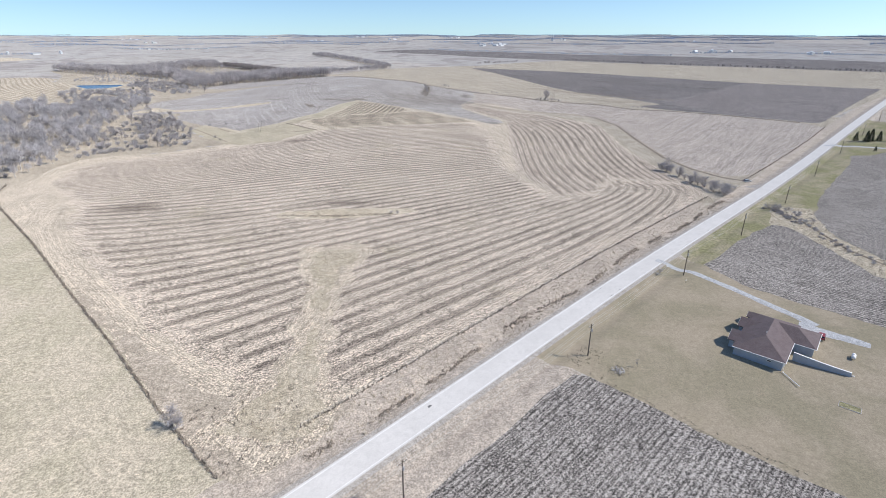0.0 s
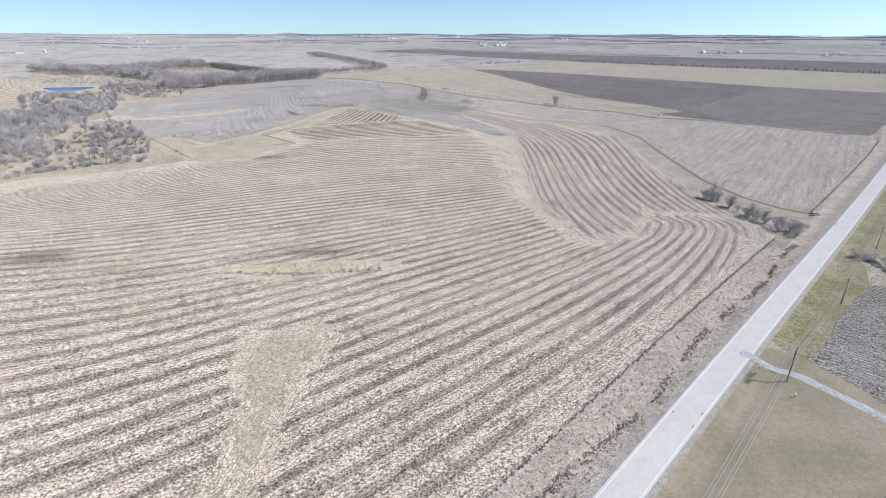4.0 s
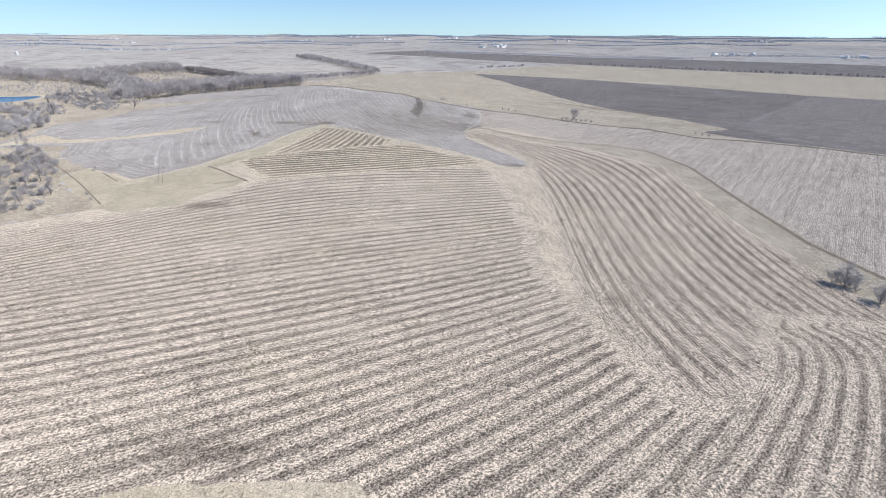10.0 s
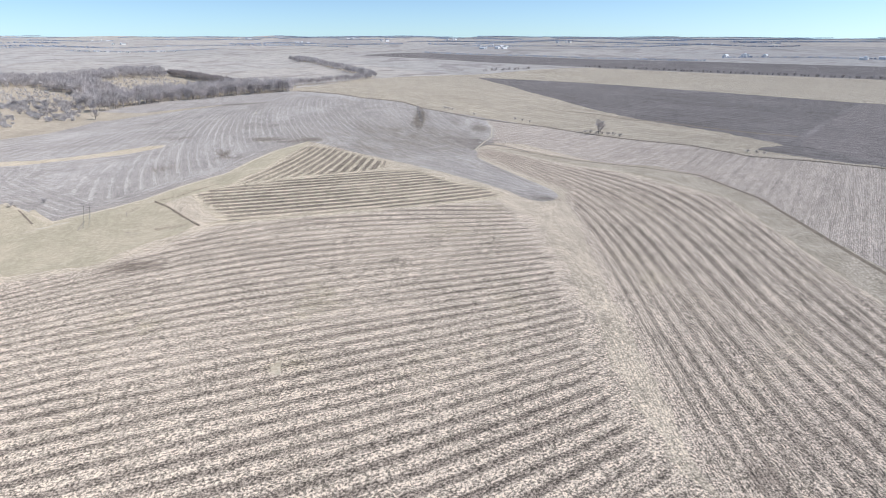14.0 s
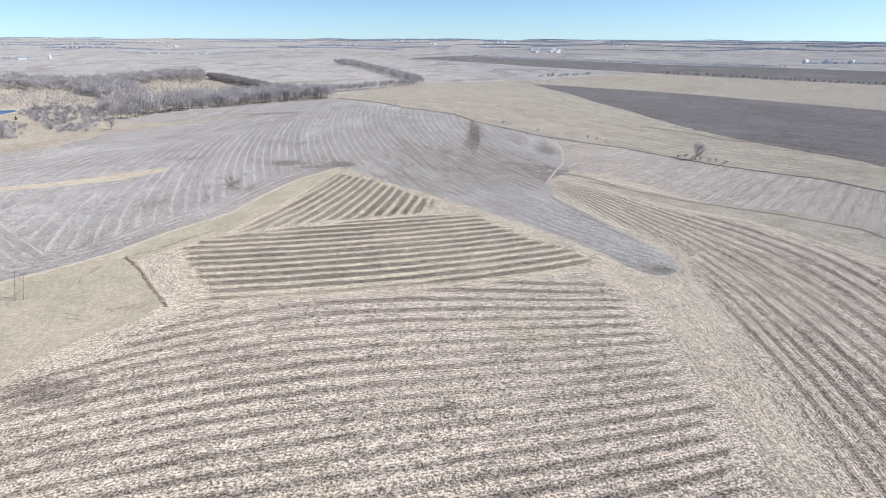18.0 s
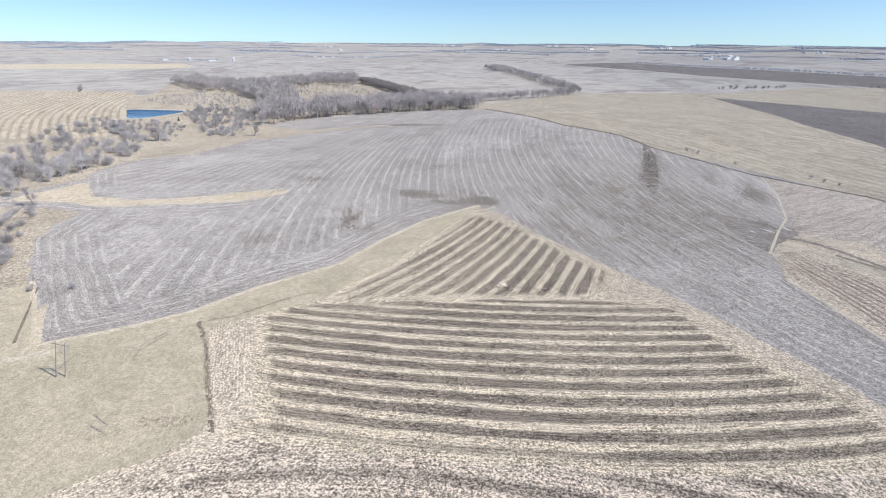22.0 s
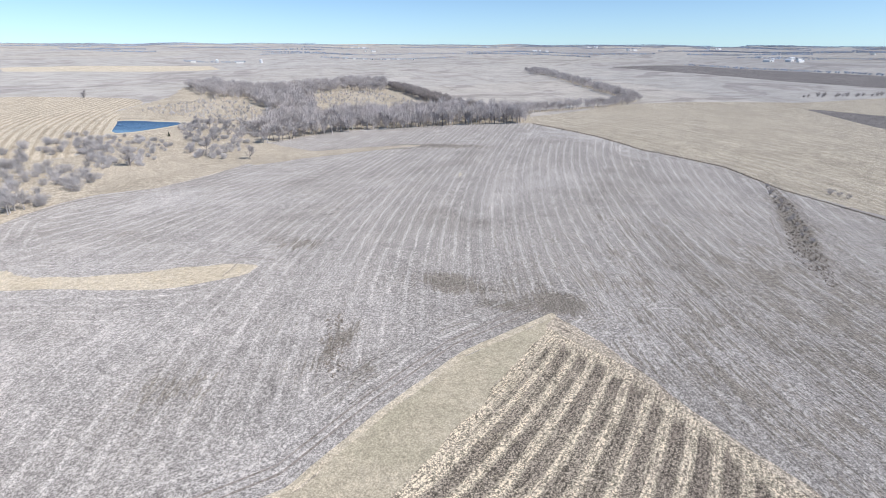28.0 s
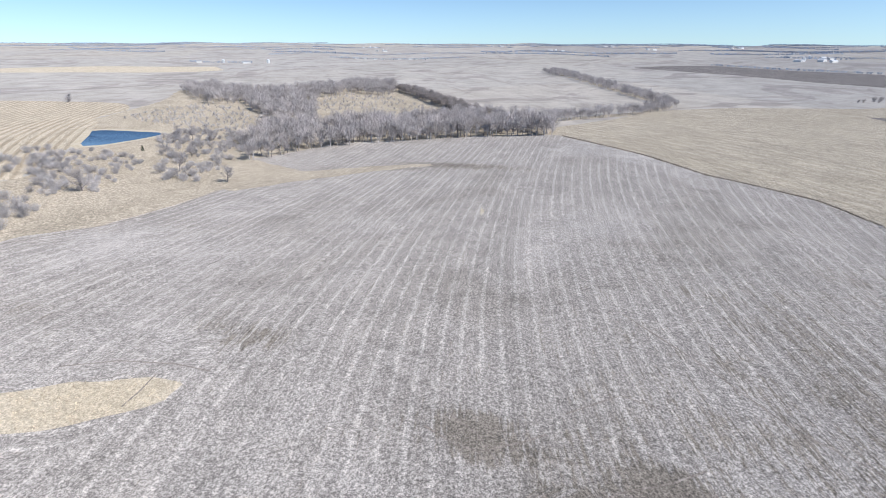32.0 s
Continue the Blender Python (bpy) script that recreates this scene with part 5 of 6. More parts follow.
# trees and shrubs that can be told apart
for k, (x, y, s) in enumerate(((149, 338, 0.95), (152, 325, 0.8), (156, 310, 0.8), (158, 302, 0.75))):
    plant("tree", BIGTREE[k % 2], x, y, s, 70 * k, "spreading leafless tree at the waterway's end", "tree", "trees at the waterway")
for k, (x, y, s) in enumerate(((149, 338, 2.3), (146, 341, 1.5), (151, 336, 1.6), (152, 325, 1.9), (153, 318, 1.2), (154, 311, 1.5), (156, 306, 1.6), (152, 308, 1.3), (159, 296, 1.9), (162, 291, 2.0), (163, 286, 1.9), (158, 290, 1.8), (166, 289, 1.7), (147, 339, 0.8), (150, 334, 0.8), (157, 301, 1.5), (160, 283, 1.5), (155, 313, 1.3))):
    plant("shrub", SHRUBS[k % 3], x, y, s, 47 * k, "dense leafless shrub in a roadside thicket", "shrub", "thicket shrubs")
plant("shrub", SHRUBS[1], -63.5, 96.5, 1.2, 40, "dense leafless shrub on the fence line", "shrub", "")
plant("tree", BIGTREE[0], -64.5, 97, 0.6, 20, "small leafless tree on the fence line", "tree", "")
plant("tree", BIGTREE[1], -335, 753, 1.1, 130, "leafless tree at the field's wooded edge", "tree", "")
plant("tree", BIGTREE[1], 134, 697, 1.4, 10, "lone leafless tree above brush", "tree", "")
for k in range(7):
    plant("shrub", SHRUBS[k % 3], 124 + 4.2 * k, 703 - 2.8 * k + (k % 2) * 2, 0.95, 60 * k, "low dark brush on the fence line", "shrub", "fence line shrubs")
for k, (x, y, s) in enumerate(((2, 787, 1.1), (5, 784, 0.9), (9, 783, 0.8), (30, 766, 0.8), (69, 754, 0.8), (75, 750, 0.7), (82, 747, 0.6), (222, 620, 0.7), (226, 616, 0.8), (230, 613, 0.7), (44, 738, 0.7))):
    plant("shrub", SHRUBS[k % 3], x, y, s, 80 * k, "leafless shrub on the fence line", "shrub", "fence line shrubs")
for k, (x, y) in enumerate(((-25, 237), (-22, 236))):
    plant("shrub", SHRUBS[k], x, y, 0.5, 30 * k, "small shrub on the grass island", "shrub", "")
plant("tree", BIGTREE[0], -262, 470, 1.5, 200, "spreading leafless tree in scrub", "tree", "scrub trees")
for k, (x, y, s) in enumerate(((-196, 447, 0.8), (-206, 497, 0.8), (-219, 492, 0.8), (-188, 437, 0.6))):
    plant("shrub", SHRUBS[k % 3], x, y, s, 80 * k, "leafless shrub beside the ditch", "shrub", "ditch shrubs")
for k, (x, y, s, t) in enumerate(scatter(SCRUB_L, 75, 11, 7)):
    plant("sapling", (SAPLINGS + TREES[:1])[k % 4], x, y, s * (1.5 if k % 4 < 3 else 1.2), t, "slender leafless sapling in rough grass", "tree", "scrub saplings")
for k, (x, y, s, t) in enumerate(along_line([(-362, 812), (-346, 878), (-302, 904), (-252, 932), (-200, 948)], 4.6, 2.0, 12)):
    plant("tree", TREES[k % 4], x, y, s * 1.35, t, "leafless tree in the row edging the field", "tree", "woodland edge trees")
for k, (x, y, s, t) in enumerate(scatter(SCRUB_P, 34, 13, 8)):
    plant("tree", (TREES[k % 4] if k % 9 == 0 else SHRUBS[k % 3]), x, y, s * (1.0 if k % 9 == 0 else 1.9), t, "bushy leafless tree in brush near the pond", "tree", "pond trees")
plant("tree", BIGTREE[1], -391, 706, 1.5, 15, "wide leafless tree near the pond", "tree", "pond trees")
for k in range(14):
    f = k / 13
    plant("shrub", SHRUBS[k % 3], -27 + 7 * f + (k % 3 - 1) * 1.2, 788 - 82 * f, 0.5 + 0.2 * (k % 2), 50 * k, "dead brown brush in a shallow draw", "shrub", "draw shrubs")

# ---- things along the road ----
def box(bm, x0, x1, y0, y1, z0, z1, bevel=0.0):
    m = Matrix.LocRotScale(((x0 + x1) / 2, (y0 + y1) / 2, (z0 + z1) / 2), None, (x1 - x0, y1 - y0, z1 - z0))
    made = bmesh.ops.create_cube(bm, size=1, matrix=m)
    if bevel:
        edges = list({e for v in made["verts"] for e in v.link_edges})
        bmesh.ops.bevel(bm, geom=edges, offset=bevel, segments=2, affect="EDGES", profile=0.7)
    return bm


def boxed(*a, **k):
    return box(bmesh.new(), *a, **k)


def cone(bm, a, b, ra, rb, sides=8):
    """A round tapered bar from a to b."""
    a, b = Vector(a), Vector(b)
    d = b - a
    m = Matrix.Translation((a + b) / 2) @ d.to_track_quat("Z", "Y").to_matrix().to_4x4()
    bmesh.ops.create_cone(bm, cap_ends=True, segments=sides, radius1=ra, radius2=rb, depth=d.length, matrix=m)
    return bm


def solid(verts, faces):
    bm = bmesh.new()
    vs = [bm.verts.new(v) for v in verts]
    for f in faces:
        bm.faces.new([vs[i] for i in f])
    bmesh.ops.recalc_face_normals(bm, faces=bm.faces)
    return bm


def empty(name, m, label, category, group="", kind=""):
    top = new(name)
    top.empty_display_size = 0.5
    top.matrix_world = m
    return tagged(top, label, category, group, kind)


POLES = [(-58, 27), (-8, 77), (42, 126), (92, 178), (137, 221), (188, 271), (242, 328), (299, 386), (360, 446), (420, 506)]
first = empty("utility_pole", pose(POLES[0][0], POLES[0][1], gz(*POLES[0]), 0, 0, -45), "weathered wooden utility pole with crossarm beside the road", "utility pole", "roadside utility poles")
part("pole", cone(bmesh.new(), (0, 0, -0.5), (0, 0, 10.6), 0.19, 0.12, 10), M_POLE, first)
part("crossarm", boxed(-0.06, 0.06, -1.25, 1.25, 9.9, 10.02, bevel=0.01), M_POLE, first)
for s in (-1, 1):
    part("brace", cone(bmesh.new(), (0.08, 0, 9.2), (0.08, 0.75 * s, 9.9), 0.025, 0.025, 6), M_POLE, first)
for y in (-1.15, -0.55, 0.55, 1.15):
    bm = cone(bmesh.new(), (0, y, 10.02), (0, y, 10.14), 0.05, 0.06, 8)
    cone(bm, (0, y, 10.14), (0, y, 10.24), 0.07, 0.03, 8)
    part("insulator", bm, M_WHITE, first, "pale glazed insulator")
part("transformer", cone(bmesh.new(), (0.32, 0, 8.2), (0.32, 0, 9.1), 0.2, 0.2, 12), M_METALROOF, first, "grey can transformer")
for x, y in POLES[1:]:
    copy_thing(first, pose(x, y, gz(x, y), 0, 0, -45))
for k, off in enumerate((-1.15, -0.55, 0.55, 1.15)):
    cu = bpy.data.curves.new("power_line", "CURVE")
    cu.dimensions, cu.bevel_depth, cu.bevel_resolution = "3D", 0.028, 0
    pts = []
    for (ax, ay), (bx, by) in zip(POLES[:-1], POLES[1:]):
        za, zb = gz(ax, ay) + 10.24, gz(bx, by) + 10.24
        for j in range(12):
            f = j / 12
            pts.append((ax + (bx - ax) * f + off * 0.7071, ay + (by - ay) * f - off * 0.7071, za + (zb - za) * f - 4 * 1.1 * f * (1 - f)))
    sp = cu.splines.new("POLY")
    sp.points.add(len(pts) - 1)
    for p, co in zip(sp.points, pts):
        p.co = (*co, 1)
    cu.materials.append(M_WIRE)
    me = bpy.data.meshes.new_from_object(new("power_line_guide", cu))
    bpy.data.objects.remove(bpy.data.objects["power_line_guide"])
    tagged(new("power_line", me), "thin pale overhead wire strung along the road", "power line", "overhead wires")

M_GREYPOLE = plain_material("grey_weathered_pole", (0.30, 0.275, 0.25), 0.9, vary=0.25, scale=1.0, relief=0.01)
# H-frame of two poles in the grass patch
hf = empty("pole_frame", pose(-163, 462, gz(-163, 462)) @ pose(0, 0, 0, 0, 14, 21), "old two-pole wooden frame standing in grass", "pole frame")
for x in (-1.1, 1.1):
    part("post", cone(bmesh.new(), (x, 0, -0.5), (x, 0, 10.5), 0.13, 0.1, 8), M_GREYPOLE, hf)
part("crossarm", boxed(-1.9, 1.9, -0.07, 0.07, 9.6, 9.8, bevel=0.01), M_GREYPOLE, hf)
for s in (-1, 1):
    part("brace", cone(bmesh.new(), (-1.1 * s, 0.1 * s, 6.6), (1.1 * s, 0.1 * s, 9.4), 0.05, 0.05, 6), M_GREYPOLE, hf)
    part("guy_wire", cone(bmesh.new(), (1.1 * s, 0, 9.4), (1.1 * s, 6.5, 0.0), 0.025, 0.025, 4), M_WIRE, hf)


def fence(line, gap, label, seed, tall=1.25):
    """Wire fence: posts at their gap, and three wires."""
    r = random.Random(seed)
    x0, y0 = line[0]
    top = empty("fence", pose(x0, y0, gz(x0, y0)), label, "fence")
    inv = top.matrix_world.inverted()
    post = bmesh.new()
    cone(post, (0, 0, -0.3), (0, 0, tall), 0.075, 0.06, 6)
    me = bpy.data.meshes.new("post")
    post.to_mesh(me)
    post.free()
    me.materials.append(M_POLE)
    places = []
    for (ax, ay), (bx, by) in zip(line[:-1], line[1:]):
        n = max(1, round(math.hypot(bx - ax, by - ay) / gap))
        places += [(ax + (bx - ax) * k / n, ay + (by - ay) * k / n) for k in range(n)]
    places.append(line[-1])
    for x, y in places:
        ob = new("post", me)
        ob.parent = top
        ob.matrix_local = inv @ pose(x, y, gz(x, y), r.uniform(-4, 4), r.uniform(-4, 4), 0)
    at = [inv @ Vector((x, y, gz(x, y))) for x, y in places]
    for h in (0.45, 0.8, 1.15):
        vs, fs = [], []
        for p in at:
            vs += [tuple(p + Vector(o)) for o in ((0.012, -0.012, h), (-0.012, 0.012, h), (0, 0, h + 0.024))]
        for k in range(len(at) - 1):
            fs += [(3 * k + j, 3 * k + (j + 1) % 3, 3 * k + 3 + (j + 1) % 3, 3 * k + 3 + j) for j in range(3)]
        link("wire", vs, fs, M_WIRE, top)
    return top


FENCE_L = [(-262, 300), (-250, 277), (-229, 254), (-173, 202), (-132, 162), (-98, 130), (-68, 100), (-48, 82)]
FENCE_R = [(-34, 97), (40, 171), (105, 236), (150, 281)]
FENCE_NE = [(-188, 946), (-124, 884), (-90, 842), (-44, 816), (-20, 782), (37, 744), (90, 728), (146, 679), (192, 647), (217, 607), (249, 591), (292, 560), (345, 508)]
fence(FENCE_L, 5, "weathered post and wire fence along the pasture", 1)
fence(FENCE_R, 5, "post and wire fence between stubble and road ditch", 2)
fence(FENCE_NE, 8, "wire fence along the far edge of the fields", 3)


def tufts(name, places, material, label, tall=0.6, wide=0.35, blades=5, seed=0):
    """Clumps of dry grass, many in one mesh."""
    r = random.Random(seed)
    vs, fs = [], []
    zs = height([p[0] for p in places], [p[1] for p in places])
    for (x, y, s, turn), z in zip(places, zs.tolist()):
        for k in range(blades):
            w, b = r.uniform(0, 6.283), len(vs)
            h, d = tall * s * r.uniform(0.6, 1.2), wide * s
            px, py = x + r.uniform(-d, d), y + r.uniform(-d, d)
            c, n = math.cos(w) * 0.16 * s, math.sin(w) * 0.16 * s
            vs += [(px - c, py - n, z - 0.05), (px + c, py + n, z - 0.05), (px + r.uniform(-0.3, 0.3) * h, py + r.uniform(-0.3, 0.3) * h, z + h), (px - n, py + c, z - 0.05)]
            fs += [(b, b + 1, b + 2), (b + 1, b + 3, b + 2), (b + 3, b, b + 2)]
    return tagged(link(name, vs, fs, material), label, "grass", kind="stuff")


tufts("fence_grass", along_line(FENCE_L, 0.35, 0.3, 50), M_DTUFT, "dark dead weeds grown up along the pasture fence", 0.6, 0.3, 5, 1)
tufts("fence_grass", along_line(FENCE_R, 0.7, 0.3, 51), M_DTUFT, "dark dead weeds along the roadside fence", 0.6, 0.35, 5, 2)
tufts("fence_grass", along_line(FENCE_NE, 0.35, 0.5, 52), M_DTUFT, "dark dead weeds along the far fence", 0.6, 0.5, 5, 3)
tufts("dry_grass", scatter(ISLE_2, 300, 53, 1.0) + scatter(ISLE_1, 500, 54, 1.5), M_TUFT, "tall pale dry grass clumps in the stubble", 0.4, 0.5, 4, 4)
tufts("dry_grass", scatter([(-36, 94), (150, 280), (158, 271), (-28, 85)], 1500, 55, 1.2), M_TUFT, "dry grass clumps in the road ditch", 0.4, 0.4, 4, 5)
DITCH = [(((u + ROAD_V - 9.6 - 1.2 * math.sin(u * 0.07)) * 0.70711), ((u - ROAD_V + 9.6 + 1.2 * math.sin(u * 0.07)) * 0.70711)) for u in range(40, 320, 10)]
tufts("dead_weeds", [p for p in along_line(DITCH, 0.3, 0.9, 56) if math.sin(p[0] * 0.35) + math.sin(p[1] * 0.17) > -0.7], M_DTUFT, "dark dead weeds in the road ditch", 0.5, 0.5, 5, 6)
FENCE_G = [(190, 318), (250, 378), (310, 438), (352, 482)]
tufts("fence_grass", along_line(FENCE_G, 1.1, 0.4, 61), M_DTUFT, "dark dead weeds between stubble and road ditch", 0.6, 0.4, 5, 12)
tufts("dead_weeds", scatter([(-66, 98), (-48, 82), (-30, 92), (-38, 112), (-52, 112)], 60, 57, 1.6), M_DTUFT, "dark dead weeds in the field corner", 0.55, 0.6, 6, 7)
tufts("dry_grass", scatter(CREEK, 400, 58, 2), M_TUFT, "tall pale dry grass along the creek", 0.5, 0.6, 5, 8)
tufts("dry_grass", scatter(ISLAND, 600, 59, 1.6), M_TUFT, "pale dry grass in the narrow waterway", 0.4, 0.6, 4, 9)
tufts("dry_grass", scatter([(-262, 350), (-246, 386), (-174, 428), (-234, 480), (-280, 500), (-330, 400)], 500, 60, 3), M_TUFT, "rough dry grass among saplings", 0.5, 0.7, 4, 10)
for k, (x, y, s) in enumerate(((175, 258, 1.3), (178, 254, 1.1), (180, 247, 1.0), (173, 262, 1.0), (181, 238, 0.9))):
    plant("shrub", SHRUBS[k % 3], x, y, s, 70 * k, "leafless brush at the creek beside the road", "shrub", "creek shrubs")

woodland("brush", along_line([(174, 264), (178, 252), (176, 238)], 0.7, 4.5, 62) + along_line([(176, 238), (174, 210), (178, 188), (200, 162), (236, 124)], 2.2, 2.6, 63), FAR_BRUSH, M_BRUSH, "pale leafless brush along the creek", 0.8, 0.55)

tufts("dead_weeds", along_line([(-147, 492), (-138, 485), (-129, 476), (-121, 468), (-115, 462), (-110, 457)], 0.3, 0.5, 64), M_DTUFT, "dark dead weeds between olive grass and stubble", 0.4, 0.35, 5, 13)
tufts("dead_weeds", along_line([(-147, 492), (-138, 498), (-133, 506), (-124, 516)], 0.6, 0.4, 65), M_DTUFT, "dark dead weeds beside the olive grass", 0.35, 0.3, 4, 14)
tufts("dead_weeds", scatter([(-154, 587), (-150, 588), (-135, 568), (-137, 564), (-143, 568), (-149, 576)], 70, 66, 1.0), M_DTUFT, "dark dead weeds in the grey field", 0.5, 0.4, 5, 15)
tufts("dead_weeds", scatter(DRAW, 260, 67, 1.6), M_DTUFT, "dark dead weeds in a shallow draw", 0.6, 0.5, 5, 16)
tufts("dead_weeds", scatter([(-80, 233), (-48, 231.5), (-24, 236), (-22, 238), (-48, 234), (-78, 235)], 90, 68, 1.0), M_DTUFT, "dark dead weeds edging the grass island", 0.6, 0.5, 5, 17)
tufts("dead_weeds", along_line([(-129, 455), (-122, 457), (-116, 459)], 0.3, 1.4, 69), M_DTUFT, "dark trampled weeds in the olive grass", 0.3, 0.4, 4, 18)

# tar patches near the road's edges, after one larger dark mark in the lane
for k, (u, v) in enumerate(((71, -1.6), (155, 2.7), (156.5, -2.6), (161, 2.6), (219, -2.7), (221, 2.6), (230, 2.7), (243, -2.7), (246, 2.6), (256, -2.7), (268, 2.6), (281, -2.6), (284, 2.6), (300, -2.6))):
    w, l = (0.16, 0.55) if k else (0.4, 0.6)
    bm = bmesh.new()
    ring = []
    for j in range(9):
        a = 6.283 * j / 9
        rr = 1 + 0.3 * math.sin(j * 2.3 + k)
        uu, vv = u + l * math.cos(a) * rr, v + w * math.sin(a) * rr + ROAD_V
        x, y = (uu + vv) * 0.70711, (uu - vv) * 0.70711
        ring.append(bm.verts.new((x, y, gz(x, y) + 0.03)))
    bm.faces.new(ring)
    bmesh.ops.recalc_face_normals(bm, faces=bm.faces)
    me = bpy.data.meshes.new("tar_patch")
    bm.to_mesh(me)
    bm.free()
    me.materials.append(M_TAR)
    tagged(new("tar_patch", me), "dark tar patch on the pale road", "road patch", "road patches", "structure")

# ---- house and yard ----
house = empty("house", pose(84.2, 127.6, gz(95, 130) - 0.1, 0, 0, -40.7), "single-storey house with brown shingle hip roof", "house")


def gable_roof(b0, b1, a0, a1, z0, rise, thick=0.18):
    """A gabled roof whose ridge runs along a, from its gable at a0 into the main roof at a1."""
    m = (b0 + b1) / 2
    v = [(a0, b0, z0), (a0, m, z0 + rise), (a0, b1, z0), (a1, b0, z0), (a1, m, z0 + rise), (a1, b1, z0)]
    v += [(x, y, z - thick) for x, y, z in v]
    return solid(v, [(0, 1, 4, 3), (1, 2, 5, 4), (6, 9, 10, 7), (7, 10, 11, 8), (0, 6, 7, 1), (1, 7, 8, 2), (0, 3, 9, 6), (2, 8, 11, 5), (3, 4, 10, 9), (4, 5, 11, 10)])


def hip_roof(a0, a1, b0, b1, z0, r0, r1, rise):
    """A hipped roof with its ridge along b from r0 to r1."""
    m = (a0 + a1) / 2
    v = [(a0, b0, z0), (a1, b0, z0), (a1, b1, z0), (a0, b1, z0), (m, r0, z0 + rise), (m, r1, z0 + rise)]
    v += [(x, y, z0 - 0.18) for x, y, _ in v[:4]]
    return solid(v, [(0, 1, 4), (1, 2, 5, 4), (2, 3, 5), (3, 0, 4, 5), (0, 6, 7, 1), (1, 7, 8, 2), (2, 8, 9, 3), (3, 9, 6, 0), (6, 9, 8, 7)])


part("wall", boxed(0.5, 13.0, 0.5, 25.5, -0.3, 2.72), M_SIDING, house, "pale grey-blue siding wall")
part("wall", boxed(13.0, 18.5, 13.9, 24.3, -0.3, 2.70), M_SIDING, house, "pale grey-blue garage wall")
part("roof", hip_roof(0, 13.5, 0, 26, 2.9, 7.2, 19.2, 3.0), M_SHINGLE, house, "brown asphalt shingle hip roof")
v = [(6.75, 13.4, 2.88), (19.0, 13.4, 2.88), (19.0, 24.8, 2.88), (6.75, 24.8, 2.88), (6.75, 19.1, 5.4), (13.2, 19.1, 5.4)] + [(6.75, 13.4, 2.7), (19.0, 13.4, 2.7), (19.0, 24.8, 2.7), (6.75, 24.8, 2.7)]
part("roof", solid(v, [(0, 1, 5, 4), (1, 2, 5), (2, 3, 4, 5), (0, 4, 3), (0, 6, 7, 1), (1, 7, 8, 2), (2, 8, 9, 3), (3, 9, 6, 0), (6, 9, 8, 7)]), M_SHINGLE, house, "brown asphalt shingle garage roof")
for b0, b1, a0 in ((3.4, 10.6, -2.0), (13.6, 20.2, -1.7), (21.4, 25.4, -0.9)):
    part("wall", boxed(a0 + 0.5, 0.52, b0 + 0.45, b1 - 0.45, -0.3, 2.7), M_SIDING, house, "pale siding bay wall")
    rise = (b1 - b0) * 0.27
    part("gable", solid([(a0 + 0.5, b0 + 0.45, 2.68), (a0 + 0.5, b1 - 0.45, 2.68), (a0 + 0.5, (b0 + b1) / 2, 2.55 + rise), (a0 + 0.7, b0 + 0.45, 2.68), (a0 + 0.7, b1 - 0.45, 2.68), (a0 + 0.7, (b0 + b1) / 2, 2.55 + rise)], [(0, 1, 2), (3, 5, 4), (0, 3, 4, 1), (1, 4, 5, 2), (2, 5, 3, 0)]), M_SIDING, house)
    part("roof", gable_roof(b0, b1, a0, 5.2, 2.93, rise), M_SHINGLE, house, "brown asphalt shingle gable roof")
    for s in (0, 1):
        y0, y1 = ((b0, (b0 + b1) / 2) if s == 0 else (b1, (b0 + b1) / 2))
        part("fascia", solid([(a0 - 0.05, y0, 2.74), (a0 - 0.05, y0, 2.97), (a0 - 0.05, y1, 2.97 + rise), (a0 - 0.05, y1, 2.74 + rise), (a0 - 0.01, y0, 2.74), (a0 - 0.01, y0, 2.97), (a0 - 0.01, y1, 2.97 + rise), (a0 - 0.01, y1, 2.74 + rise)], [(0, 1, 2, 3), (4, 7, 6, 5), (0, 4, 5, 1), (1, 5, 6, 2), (2, 6, 7, 3), (3, 7, 4, 0)]), M_WHITE, house, "white painted fascia board")
for a0, a1, b0, b1 in ((-0.06, 13.56, -0.16, -0.02), (13.52, 13.66, -0.1, 13.3), (13.6, 19.0, 13.22, 13.36), (19.02, 19.16, 13.3, 24.9)):
    part("gutter", boxed(a0, a1, b0, b1, 2.74, 2.9, bevel=0.02), M_WHITE, house, "white gutter along the eaves")
part("roof_vent", cone(bmesh.new(), (6.6, 8.8, 5.3), (6.6, 8.8, 6.3), 0.09, 0.09, 10), M_WHITE, house, "white plastic vent pipe")
part("downspout", cone(bmesh.new(), (13.35, 0.2, 0.2), (13.35, 0.2, 2.8), 0.06, 0.06, 8), M_WHITE, house, "white downspout")


